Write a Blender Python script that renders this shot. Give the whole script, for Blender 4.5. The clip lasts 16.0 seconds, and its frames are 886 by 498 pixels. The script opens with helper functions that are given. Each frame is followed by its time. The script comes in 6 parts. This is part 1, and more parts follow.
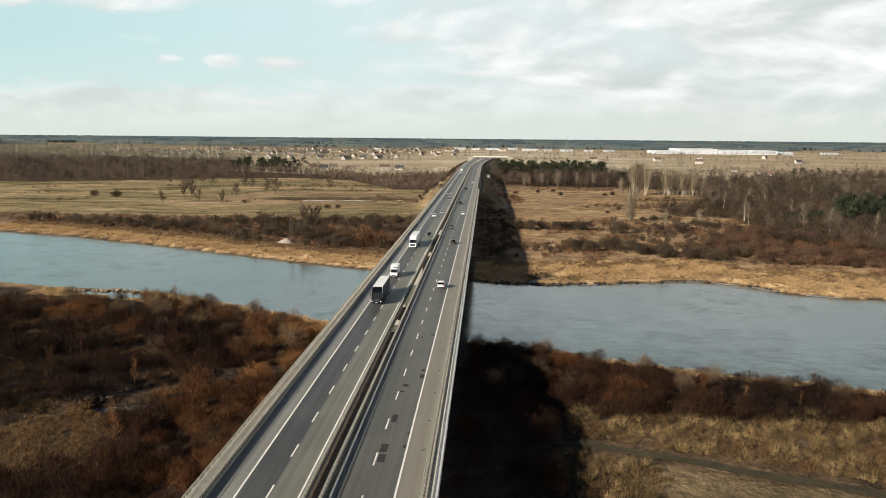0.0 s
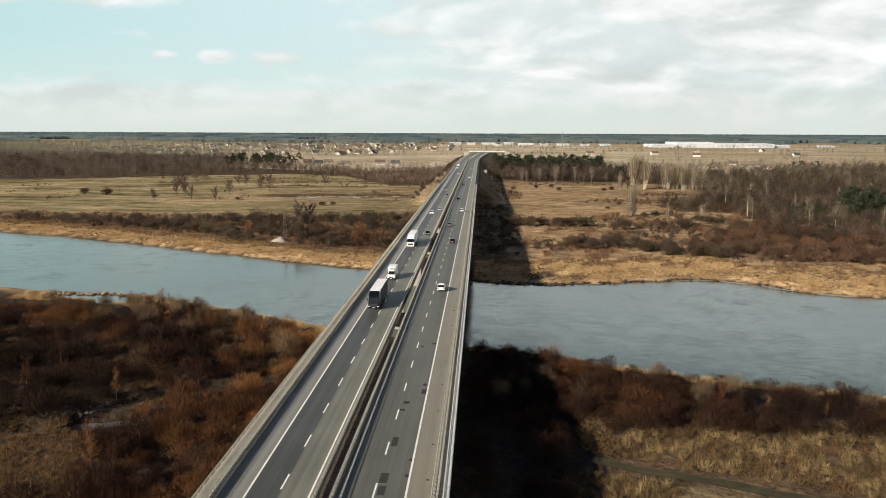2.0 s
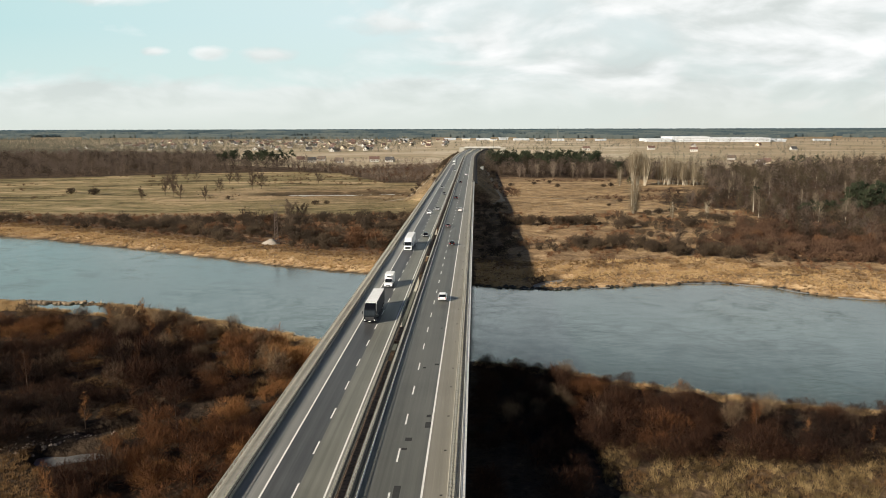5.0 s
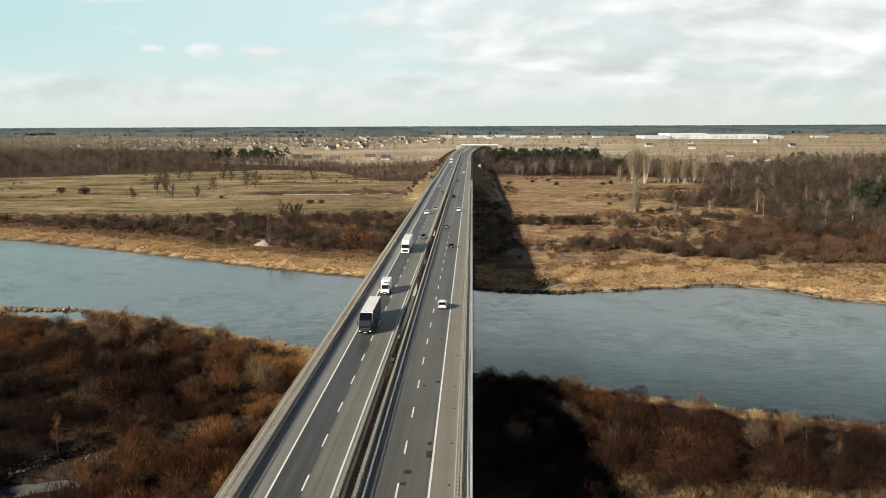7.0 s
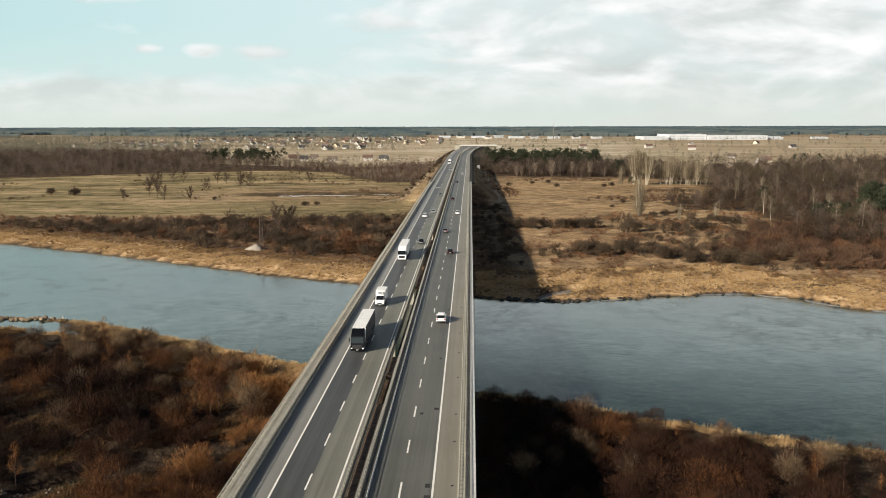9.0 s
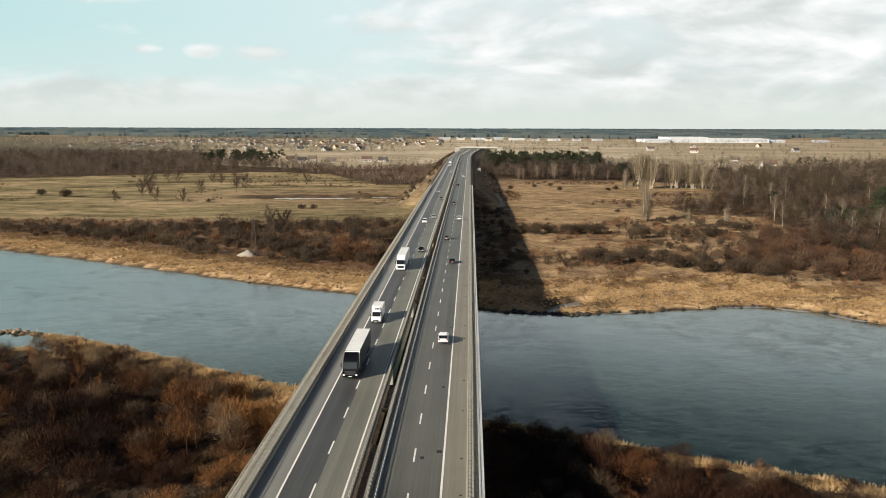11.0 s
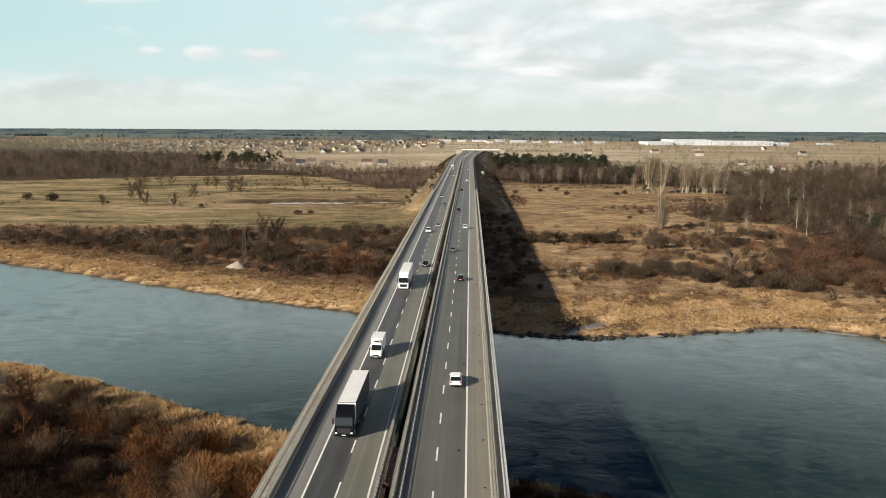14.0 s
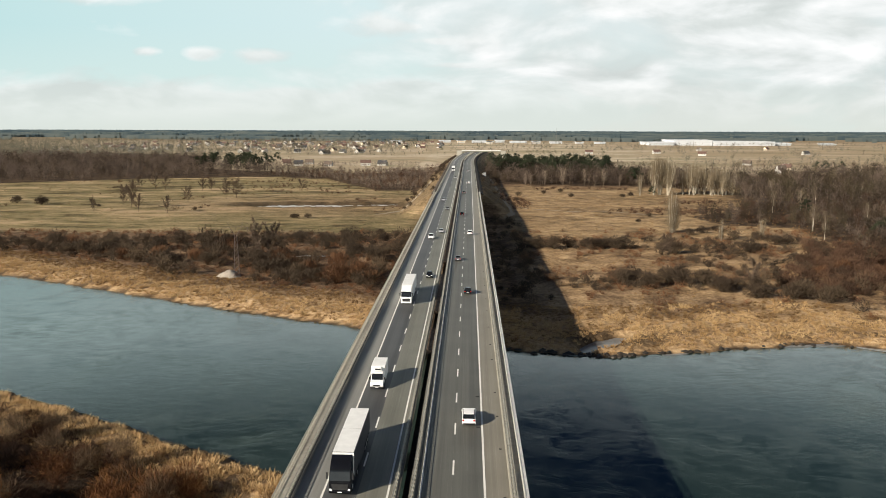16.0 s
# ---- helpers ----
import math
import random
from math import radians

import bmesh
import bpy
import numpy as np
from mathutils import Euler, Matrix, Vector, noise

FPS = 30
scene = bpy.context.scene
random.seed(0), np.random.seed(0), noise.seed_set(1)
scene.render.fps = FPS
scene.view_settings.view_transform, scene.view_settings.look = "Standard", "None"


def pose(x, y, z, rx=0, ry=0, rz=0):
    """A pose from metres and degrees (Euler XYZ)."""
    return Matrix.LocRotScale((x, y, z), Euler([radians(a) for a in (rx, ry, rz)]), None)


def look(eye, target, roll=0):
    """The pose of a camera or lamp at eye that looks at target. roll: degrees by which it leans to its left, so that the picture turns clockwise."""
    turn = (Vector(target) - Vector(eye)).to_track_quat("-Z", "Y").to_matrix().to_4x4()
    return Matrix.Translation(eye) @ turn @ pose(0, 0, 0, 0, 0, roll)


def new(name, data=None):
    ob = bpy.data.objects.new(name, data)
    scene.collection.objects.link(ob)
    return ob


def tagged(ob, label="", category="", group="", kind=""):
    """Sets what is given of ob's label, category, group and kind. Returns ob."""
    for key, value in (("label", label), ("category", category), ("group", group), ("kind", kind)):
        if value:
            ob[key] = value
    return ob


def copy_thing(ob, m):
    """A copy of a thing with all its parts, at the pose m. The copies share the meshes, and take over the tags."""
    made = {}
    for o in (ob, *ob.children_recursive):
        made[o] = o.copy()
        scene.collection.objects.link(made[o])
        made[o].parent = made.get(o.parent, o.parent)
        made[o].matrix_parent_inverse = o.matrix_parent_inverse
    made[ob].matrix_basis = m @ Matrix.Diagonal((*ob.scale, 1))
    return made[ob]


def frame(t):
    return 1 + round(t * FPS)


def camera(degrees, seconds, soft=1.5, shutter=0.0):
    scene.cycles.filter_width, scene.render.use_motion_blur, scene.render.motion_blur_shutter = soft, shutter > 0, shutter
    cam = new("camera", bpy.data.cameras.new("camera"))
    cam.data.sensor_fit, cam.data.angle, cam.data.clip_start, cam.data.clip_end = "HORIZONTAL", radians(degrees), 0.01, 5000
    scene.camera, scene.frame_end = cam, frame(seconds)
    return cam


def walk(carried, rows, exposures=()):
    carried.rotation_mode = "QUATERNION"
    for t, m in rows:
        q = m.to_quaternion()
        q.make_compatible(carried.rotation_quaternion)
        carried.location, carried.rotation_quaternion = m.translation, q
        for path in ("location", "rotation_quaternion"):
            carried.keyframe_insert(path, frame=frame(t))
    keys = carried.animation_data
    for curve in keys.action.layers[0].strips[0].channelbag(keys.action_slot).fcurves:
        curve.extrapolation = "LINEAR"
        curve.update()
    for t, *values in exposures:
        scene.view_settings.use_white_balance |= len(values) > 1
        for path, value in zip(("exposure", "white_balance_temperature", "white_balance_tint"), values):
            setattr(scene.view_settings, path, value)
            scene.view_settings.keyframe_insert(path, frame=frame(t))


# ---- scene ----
# ================= camera and its walk =================
cam = camera(60.26, 16.0, soft=0.8)
# seconds, x, y, z, yaw, pitch, roll
PATH = [
    (0, 21.02, -4.94, 41.45, 3.189, -8.492, 0.505), (0.5, 20.73, -2.46, 41.46, 3.118, -8.552, 0.471),
    (1, 20.37, 0.04, 41.48, 3.045, -8.695, 0.391), (1.5, 19.91, 2.56, 41.52, 2.965, -8.823, 0.286),
    (2, 19.38, 5.10, 41.55, 2.877, -8.885, 0.203), (2.5, 18.89, 7.64, 41.58, 2.787, -8.922, 0.135),
    (3, 18.42, 10.14, 41.62, 2.729, -8.964, 0.054), (3.5, 18.05, 12.62, 41.68, 2.647, -9.008, 0.000),
    (4, 17.74, 15.11, 41.74, 2.596, -9.056, -0.061), (6.5, 16.29, 27.28, 41.88, 2.289, -9.385, -0.226),
    (7, 15.98, 30.11, 41.89, 2.216, -9.403, -0.247), (7.5, 15.73, 32.98, 41.86, 2.154, -9.446, -0.276),
    (8, 15.54, 35.96, 41.81, 2.116, -9.432, -0.280), (8.5, 15.41, 39.03, 41.76, 2.084, -9.408, -0.239),
    (9, 15.31, 42.18, 41.72, 2.063, -9.374, -0.138), (11.5, 13.71, 60.52, 41.59, 1.985, -9.226, 0.175),
    (12, 13.32, 64.38, 41.67, 1.982, -9.200, 0.202), (12.5, 12.86, 68.23, 41.71, 1.988, -9.182, 0.218),
    (13, 12.32, 72.10, 41.70, 1.996, -9.169, 0.209), (13.5, 11.76, 75.99, 41.64, 2.001, -9.126, 0.223),
    (14, 11.24, 79.90, 41.54, 1.985, -9.110, 0.258), (14.5, 10.71, 83.84, 41.44, 1.991, -9.095, 0.262),
    (15, 10.18, 87.82, 41.39, 1.976, -9.097, 0.244), (15.5, 9.62, 91.82, 41.40, 1.942, -9.090, 0.215),
    (16, 9.01, 95.83, 41.44, 1.915, -9.068, 0.173),
]
walk(cam, [(t, pose(x, y, z, 90 + pitch, 0, yaw) @ pose(0, 0, 0, 0, 0, roll)) for t, x, y, z, yaw, pitch, roll in PATH],
     exposures=[(0.0, 0.52), (16.0, 0.52)])

# ================= world and sun =================
SUN_EL = 24.0
SUN_AZ = math.atan2(-0.8, -0.6)
world = bpy.data.worlds.new("sky")
scene.world = world
world.use_nodes = True


class Nodes:
    """Short hand for building node trees."""

    def __init__(self, tree):
        self.t = tree
        tree.nodes.clear()

    def add(self, kind, **settings):
        n = self.t.nodes.new(kind)
        for k, v in settings.items():
            setattr(n, k, v)
        return n

    def link(self, a, b):
        self.t.links.new(a, b)

    def put(self, n, **values):
        for k, v in values.items():
            sock = n.inputs[k.replace("_", " ")]
            if isinstance(v, bpy.types.NodeSocket):
                self.link(v, sock)
            else:
                sock.default_value = v
        return n

    def math(self, op, a, b=0.0, clamp=False):
        n = self.add("ShaderNodeMath", operation=op, use_clamp=clamp)
        for i, v in enumerate((a, b)):
            if isinstance(v, bpy.types.NodeSocket):
                self.link(v, n.inputs[i])
            else:
                n.inputs[i].default_value = v
        return n.outputs[0]

    def noise(self, vec, scale, detail=4.0, rough=0.6, dist=0.0):
        n = self.add("ShaderNodeTexNoise")
        if vec is not None:
            self.link(vec, n.inputs["Vector"])
        self.put(n, Scale=scale, Detail=detail, Roughness=rough, Distortion=dist)
        return n.outputs["Fac"]

    def ramp(self, fac, stops):
        n = self.add("ShaderNodeValToRGB")
        els = n.color_ramp.elements
        while len(els) < len(stops):
            els.new(0.5)
        for e, (pos, col) in zip(els, stops):
            e.position = pos
            e.color = (*col, 1) if len(col) == 3 else col
        self.link(fac, n.inputs["Fac"])
        return n.outputs["Color"]

    def mix(self, fac, a, b, blend="MIX"):
        n = self.add("ShaderNodeMix", data_type="RGBA", blend_type=blend)
        for sock, v in ((n.inputs["Factor"], fac), (n.inputs[6], a), (n.inputs[7], b)):
            if isinstance(v, bpy.types.NodeSocket):
                self.link(v, sock)
            else:
                sock.default_value = (*v, 1) if isinstance(v, tuple) and len(v) == 3 else v
        return n.outputs[2]

    def span(self, v, lo, hi, a=0.0, b=1.0):
        n = self.add("ShaderNodeMapRange")
        self.put(n, Value=v, From_Min=lo, From_Max=hi, To_Min=a, To_Max=b)
        return n.outputs[0]


# clouds low over the plain: direction across, height, half width, half height
PUFFS = [(-0.470, 0.170, 0.105, 0.017), (-0.345, 0.0925, 0.026, 0.0095), (-0.268, 0.0900, 0.036, 0.0105), (-0.415, 0.0960, 0.020, 0.0065),
         (-0.62, 0.170, 0.04, 0.012), (-0.11, 0.128, 0.075, 0.016), (-0.02, 0.108, 0.07, 0.007), (0.02, 0.078, 0.08, 0.006)]


def build_sky():
    n = Nodes(world.node_tree)
    out = n.add("ShaderNodeOutputWorld")
    sky = n.add("ShaderNodeTexSky", sky_type="NISHITA", sun_disc=False)
    sky.sun_elevation, sky.sun_rotation = radians(SUN_EL), SUN_AZ % (2 * math.pi)
    sky.air_density, sky.dust_density, sky.ozone_density = 1.0, 1.5, 1.0
    co = n.add("ShaderNodeTexCoord").outputs["Generated"]
    sep = n.add("ShaderNodeSeparateXYZ")
    n.link(co, sep.inputs[0])
    x, y, z = sep.outputs
    # the dome: broken cloud that thins out to blue overhead
    dome = n.add("ShaderNodeMapping")
    n.link(co, dome.inputs["Vector"])
    dome.inputs["Scale"].default_value = (1.0, 1.0, 2.6)
    puff = dome.outputs[0]
    big = n.noise(puff, 2.3, 7.0, 0.52, 0.25)
    cover = n.math("ADD", big, n.math("MULTIPLY", n.math("ADD", x, 0.10), 0.30))
    cover = n.math("ADD", cover, n.span(z, 0.25, 0.37, 0.10, -0.60))
    mask = n.span(cover, 0.44, 0.60)
    cloud = n.mix(n.span(z, 0.13, 0.24), (0.60, 0.64, 0.64), (0.82, 0.94, 0.95))
    blue = n.mix(1.0, sky.outputs[0], (0.0058, 0.0105, 0.0215), "MULTIPLY")
    veil = n.mix(n.span(z, 0.12, 0.22), (0.475, 0.575, 0.575), (0.78, 0.97, 0.97))
    pale = n.mix(n.span(z, 0.25, 0.37), veil, blue)
    vault = n.mix(mask, pale, cloud)
    # the low sky ahead, on a flat field of directions
    ahead = n.math("MAXIMUM", y, 0.2)
    u, v = n.math("DIVIDE", x, ahead), n.math("DIVIDE", z, ahead)
    comb = n.add("ShaderNodeCombineXYZ")
    n.link(u, comb.inputs[0])
    n.link(n.math("MULTIPLY", v, 2.6), comb.inputs[1])
    flat = comb.outputs[0]
    shift = n.add("ShaderNodeMapping")
    n.link(flat, shift.inputs["Vector"])
    shift.inputs["Location"].default_value = (0.018, -0.030, 0.0)
    soft, lifted = n.noise(flat, 5.2, 7.0, 0.50, 0.35), n.noise(shift.outputs[0], 5.2, 7.0, 0.50, 0.35)
    curl = n.noise(flat, 11.0, 6.0, 0.55, 0.2)
    relief = n.math("ADD", n.math("MULTIPLY", n.math("SUBTRACT", soft, lifted), 1.5), 0.5)
    relief = n.math("ADD", relief, n.math("MULTIPLY", n.math("SUBTRACT", soft, 0.5), 0.45))
    clear = n.mix(n.span(u, -0.62, 0.12), (0.405, 0.572, 0.580), (0.555, 0.640, 0.655))
    clear = n.mix(n.span(v, 0.03, 0.13), (0.500, 0.610, 0.585), clear)
    body = n.ramp(relief, [(0.30, (0.475, 0.510, 0.500)), (0.44, (0.545, 0.578, 0.568)), (0.56, (0.640, 0.664, 0.660)), (0.70, (0.735, 0.745, 0.742))])
    body = n.mix(n.span(v, 0.0, 0.065), (0.540, 0.572, 0.535), body)
    fill = n.math("ADD", n.math("MULTIPLY", n.math("SUBTRACT", soft, 0.5), 1.5), n.span(u, -0.42, 0.16, -0.34, 0.34))
    top = n.math("ADD", v, n.math("MULTIPLY", n.math("SUBTRACT", curl, 0.5), 0.045))
    bank = n.span(n.math("ADD", top, n.math("MULTIPLY", n.math("SUBTRACT", soft, 0.5), 0.05)), 0.050, 0.068, 1.0, 0.0)
    haze = n.math("MAXIMUM", n.span(fill, -0.10, 0.30), n.math("MULTIPLY", bank, 0.85))
    for pu, pv, ru, rv in PUFFS:
        du, dv = n.math("DIVIDE", n.math("SUBTRACT", u, pu), ru), n.math("DIVIDE", n.math("SUBTRACT", v, pv), rv)
        d = n.math("SQRT", n.math("ADD", n.math("MULTIPLY", du, du), n.math("MULTIPLY", dv, dv)))
        d = n.math("ADD", d, n.math("MULTIPLY", n.math("SUBTRACT", curl, 0.5), 2.2))
        haze = n.math("MAXIMUM", haze, n.span(d, 0.45, 1.15, 0.88, 0.0))
        body = n.mix(n.math("MULTIPLY", n.span(d, 0.2, 1.1, 0.8, 0.0), n.span(dv, -0.8, 0.7)), body, (0.70, 0.715, 0.705))
    low = n.mix(haze, clear, body)
    front = n.math("MULTIPLY", n.span(y, 0.25, 0.5), n.span(z, 0.175, 0.235, 1.0, 0.0))
    col = n.mix(front, vault, low)
    bg = n.add("ShaderNodeBackground")
    n.link(col, bg.inputs["Color"])
    bg.inputs["Strength"].default_value = 0.95
    n.link(bg.outputs[0], out.inputs["Surface"])


build_sky()
sun_data = bpy.data.lights.new("sun", "SUN")
sun_data.energy, sun_data.angle, sun_data.color = 5.7, radians(0.6), (1.0, 0.90, 0.75)
sun = new("sun", sun_data)
ce, se = math.cos(radians(SUN_EL)), math.sin(radians(SUN_EL))
sun.matrix_world = look((-80 * ce, -60 * ce, 100 * se), (0, 0, 0))


# ================= materials =================
def material(name, rough=0.8, metal=0.0, spec=0.3):
    m = bpy.data.materials.new(name)
    m.use_nodes = True
    n = Nodes(m.node_tree)
    out = n.add("ShaderNodeOutputMaterial")
    b = n.add("ShaderNodeBsdfPrincipled")
    n.put(b, Roughness=rough, Metallic=metal)
    b.inputs["Specular IOR Level"].default_value = spec
    n.link(b.outputs[0], out.inputs["Surface"])
    return m, n, b


def coords(n, kind="Object"):
    return n.add("ShaderNodeTexCoord").outputs[kind]


def world_pos(n):
    return n.add("ShaderNodeNewGeometry").outputs["Position"]


def bump(n, b, height, strength=0.4, dist=0.02):
    bp = n.add("ShaderNodeBump")
    n.put(bp, Strength=strength, Distance=dist, Height=height)
    n.link(bp.outputs[0], b.inputs["Normal"])


def simple(name, a, c, scale=3.0, rough=0.7, metal=0.0, spec=0.3, detail=5.0, relief=0.0):
    """A material of two close colours mottled at two scales."""
    m, n, b = material(name, rough, metal, spec)
    p = world_pos(n)
    f = n.noise(p, scale, detail)
    g = n.noise(p, scale * 0.13, 3.0)
    f = n.math("ADD", n.math("MULTIPLY", f, 0.6), n.math("MULTIPLY", g, 0.4))
    n.link(n.ramp(f, [(0.35, a), (0.65, c)]), b.inputs["Base Color"])
    if relief:
        bump(n, b, f, relief)
    return m


def asphalt(name, a, c, streak=0.5):
    """Worn asphalt with long wheel tracks, seams and mottling."""
    m, n, b = material(name, 0.52, 0.0, 0.5)
    p = world_pos(n)
    mp = n.add("ShaderNodeMapping")
    n.link(p, mp.inputs["Vector"])
    mp.inputs["Scale"].default_value = (1.25, 0.010, 1.0)
    tracks = n.noise(mp.outputs[0], 1.0, 4.0, 0.62)
    fine = n.noise(p, 6.0, 4.0, 0.7)
    broad = n.noise(p, 0.09, 3.0, 0.5)
    f = n.math("ADD", n.math("MULTIPLY", tracks, streak), n.math("MULTIPLY", fine, 0.25))
    f = n.math("ADD", f, n.math("MULTIPLY", broad, 0.75 - streak))
    f = n.math("ADD", n.math("MULTIPLY", n.math("SUBTRACT", f, 0.5), 1.5), 0.5)
    col = n.ramp(f, [(0.36, a), (0.64, c)])
    seam = n.add("ShaderNodeMapping")
    n.link(p, seam.inputs["Vector"])
    seam.inputs["Scale"].default_value = (5.0, 0.02, 1.0)
    crack = n.span(n.math("ABSOLUTE", n.math("SUBTRACT", n.noise(seam.outputs[0], 1.0, 1.0, 0.4), 0.5)), 0.0, 0.012, 0.30, 0.0)
    n.link(n.mix(crack, col, c, "SCREEN"), b.inputs["Base Color"])
    bump(n, b, fine, 0.3, 0.01)
    return m


def plant(name, stops, rough=0.9, sheer=0.24, vary=0.10):
    """Twigs and stalks: a colour for each plant from its own value, and a little from stalk to stalk."""
    m, n, b = material(name, rough, 0.0, 0.12)
    at = n.add("ShaderNodeAttribute", attribute_name="tint")
    ob = n.add("ShaderNodeObjectInfo").outputs["Random"]
    isl = n.add("ShaderNodeNewGeometry").outputs["Random Per Island"]
    f = n.math("ADD", n.math("MULTIPLY", at.outputs["Fac"], 0.80), n.math("MULTIPLY", isl, vary))
    f = n.math("ADD", f, n.math("MULTIPLY", n.math("SUBTRACT", ob, 0.2), 0.1))
    col = n.ramp(f, stops)
    n.link(col, b.inputs["Base Color"])
    thin = n.add("ShaderNodeBsdfTranslucent")
    n.link(col, thin.inputs["Color"])
    both = n.add("ShaderNodeMixShader")
    both.inputs[0].default_value = sheer
    n.link(b.outputs[0], both.inputs[1])
    n.link(thin.outputs[0], both.inputs[2])
    out = [k for k in m.node_tree.nodes if k.bl_idname == "ShaderNodeOutputMaterial"][0]
    n.link(both.outputs[0], out.inputs["Surface"])
    return m


M = {}
M["asphalt_old"] = asphalt("asphalt_old", (0.105, 0.103, 0.082), (0.172, 0.169, 0.139))
M["asphalt_new"] = asphalt("asphalt_new", (0.040, 0.040, 0.040), (0.078, 0.078, 0.076))
M["asphalt_mid"] = asphalt("asphalt_mid", (0.066, 0.065, 0.056), (0.112, 0.111, 0.095))
M["asphalt_shoulder"] = asphalt("asphalt_shoulder", (0.165, 0.150, 0.118), (0.215, 0.198, 0.160))
M["asphalt_grey"] = asphalt("asphalt_grey", (0.170, 0.166, 0.150), (0.225, 0.220, 0.200))
M["patch"] = simple("asphalt_patch", (0.022, 0.022, 0.022), (0.045, 0.045, 0.043), 4.0, 0.9)
M["concrete"] = simple("concrete", (0.30, 0.28, 0.235), (0.43, 0.405, 0.345), 1.2, 0.85, relief=0.2)
M["concrete_dark"] = simple("dark_concrete", (0.13, 0.122, 0.10), (0.21, 0.198, 0.168), 1.2, 0.85, relief=0.2)
M["concrete_white"] = simple("concrete_white", (0.62, 0.61, 0.58), (0.78, 0.77, 0.74), 1.5, 0.8)
M["paint"] = simple("road_paint", (0.62, 0.61, 0.57), (0.80, 0.79, 0.75), 2.5, 0.7)
M["zinc"] = simple("galvanised_steel", (0.33, 0.33, 0.30), (0.48, 0.475, 0.44), 5.0, 0.5, 0.6)
M["zinc_light"] = simple("light_galvanised_steel", (0.52, 0.51, 0.46), (0.66, 0.65, 0.60), 5.0, 0.55, 0.3)
M["zinc_dull"] = simple("dull_galvanised_steel", (0.13, 0.125, 0.108), (0.22, 0.212, 0.185), 5.0, 0.6, 0.2)
M["zinc_worn"] = simple("worn_galvanised_steel", (0.27, 0.258, 0.22), (0.40, 0.385, 0.335), 5.0, 0.6, 0.2)
M["soil"] = simple("median_soil", (0.036, 0.029, 0.023), (0.085, 0.068, 0.052), 3.0, 0.95, relief=0.6)
M["median_litter"] = simple("rusty_median_litter", (0.050, 0.034, 0.024), (0.20, 0.140, 0.098), 2.2, 0.95, relief=0.8)
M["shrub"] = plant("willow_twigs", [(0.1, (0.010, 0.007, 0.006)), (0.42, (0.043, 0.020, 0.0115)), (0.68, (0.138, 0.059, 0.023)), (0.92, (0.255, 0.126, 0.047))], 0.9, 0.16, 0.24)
M["willow_pale"] = plant("pale_willow_twigs", [(0.1, (0.060, 0.040, 0.026)), (0.5, (0.120, 0.080, 0.050)), (0.9, (0.21, 0.150, 0.090))], 0.9, 0.24, 0.22)
M["shrub_dark"] = plant("dark_twigs", [(0.1, (0.040, 0.029, 0.021)), (0.5, (0.088, 0.064, 0.043)), (0.9, (0.16, 0.113, 0.070))])
M["wood_grey"] = plant("bare_wood_twigs", [(0.1, (0.085, 0.064, 0.052)), (0.5, (0.165, 0.125, 0.098)), (0.9, (0.30, 0.245, 0.180))])
M["reed"] = plant("dry_reed", [(0.1, (0.20, 0.118, 0.050)), (0.5, (0.38, 0.245, 0.115)), (0.9, (0.54, 0.385, 0.205))], 0.9, 0.24, 0.22)
M["reed_brown"] = plant("brown_reed", [(0.1, (0.10, 0.058, 0.026)), (0.5, (0.19, 0.115, 0.052)), (0.9, (0.32, 0.21, 0.10))], 0.9, 0.24, 0.22)
M["pine"] = plant("pine_needles", [(0.1, (0.022, 0.028, 0.017)), (0.5, (0.038, 0.046, 0.026)), (0.9, (0.062, 0.070, 0.040))])
# blue of distance haze is mixed into the needle colour
M["far_forest"] = plant("hazed_forest_needles", [(0.1, (0.050, 0.078, 0.098)), (0.5, (0.080, 0.110, 0.122)), (0.9, (0.128, 0.150, 0.146))])
M["birch"] = plant("birch_bark", [(0.1, (0.33, 0.29, 0.225)), (0.9, (0.53, 0.475, 0.39))])
M["pale_twigs"] = plant("pale_twigs", [(0.1, (0.12, 0.092, 0.066)), (0.9, (0.24, 0.19, 0.135))])
M["wood_red"] = plant("reddish_twigs", [(0.1, (0.046, 0.028, 0.019)), (0.5, (0.100, 0.058, 0.037)), (0.9, (0.175, 0.108, 0.070))])
M["wood_olive"] = plant("olive_twigs", [(0.1, (0.045, 0.036, 0.023)), (0.5, (0.088, 0.070, 0.043)), (0.9, (0.15, 0.122, 0.074))])
M["ice"] = simple("thin_pond_ice", (0.34, 0.34, 0.33), (0.54, 0.54, 0.53), 0.25, 0.35, 0.0, 0.4)
M["poplar"] = plant("poplar_bark", [(0.1, (0.42, 0.36, 0.27)), (0.9, (0.62, 0.55, 0.44))], 0.9, 0.1)
M["poplar_twigs"] = plant("poplar_twigs", [(0.1, (0.18, 0.14, 0.092)), (0.9, (0.30, 0.245, 0.165))])
M["bush_red"] = plant("rust_twigs", [(0.1, (0.085, 0.044, 0.024)), (0.5, (0.170, 0.088, 0.046)), (0.9, (0.26, 0.142, 0.076))])
# twigs of distant trees, greyed and paled in place of haze
M["haze_twigs"] = plant("hazed_olive_twigs", [(0.1, (0.10, 0.094, 0.074)), (0.5, (0.15, 0.138, 0.104)), (0.9, (0.22, 0.198, 0.145))])
M["reed_olive"] = plant("olive_reed", [(0.1, (0.042, 0.027, 0.013)), (0.45, (0.135, 0.092, 0.042)), (0.7, (0.27, 0.19, 0.092)), (0.95, (0.43, 0.315, 0.165))], 0.9, 0.15, 0.24)
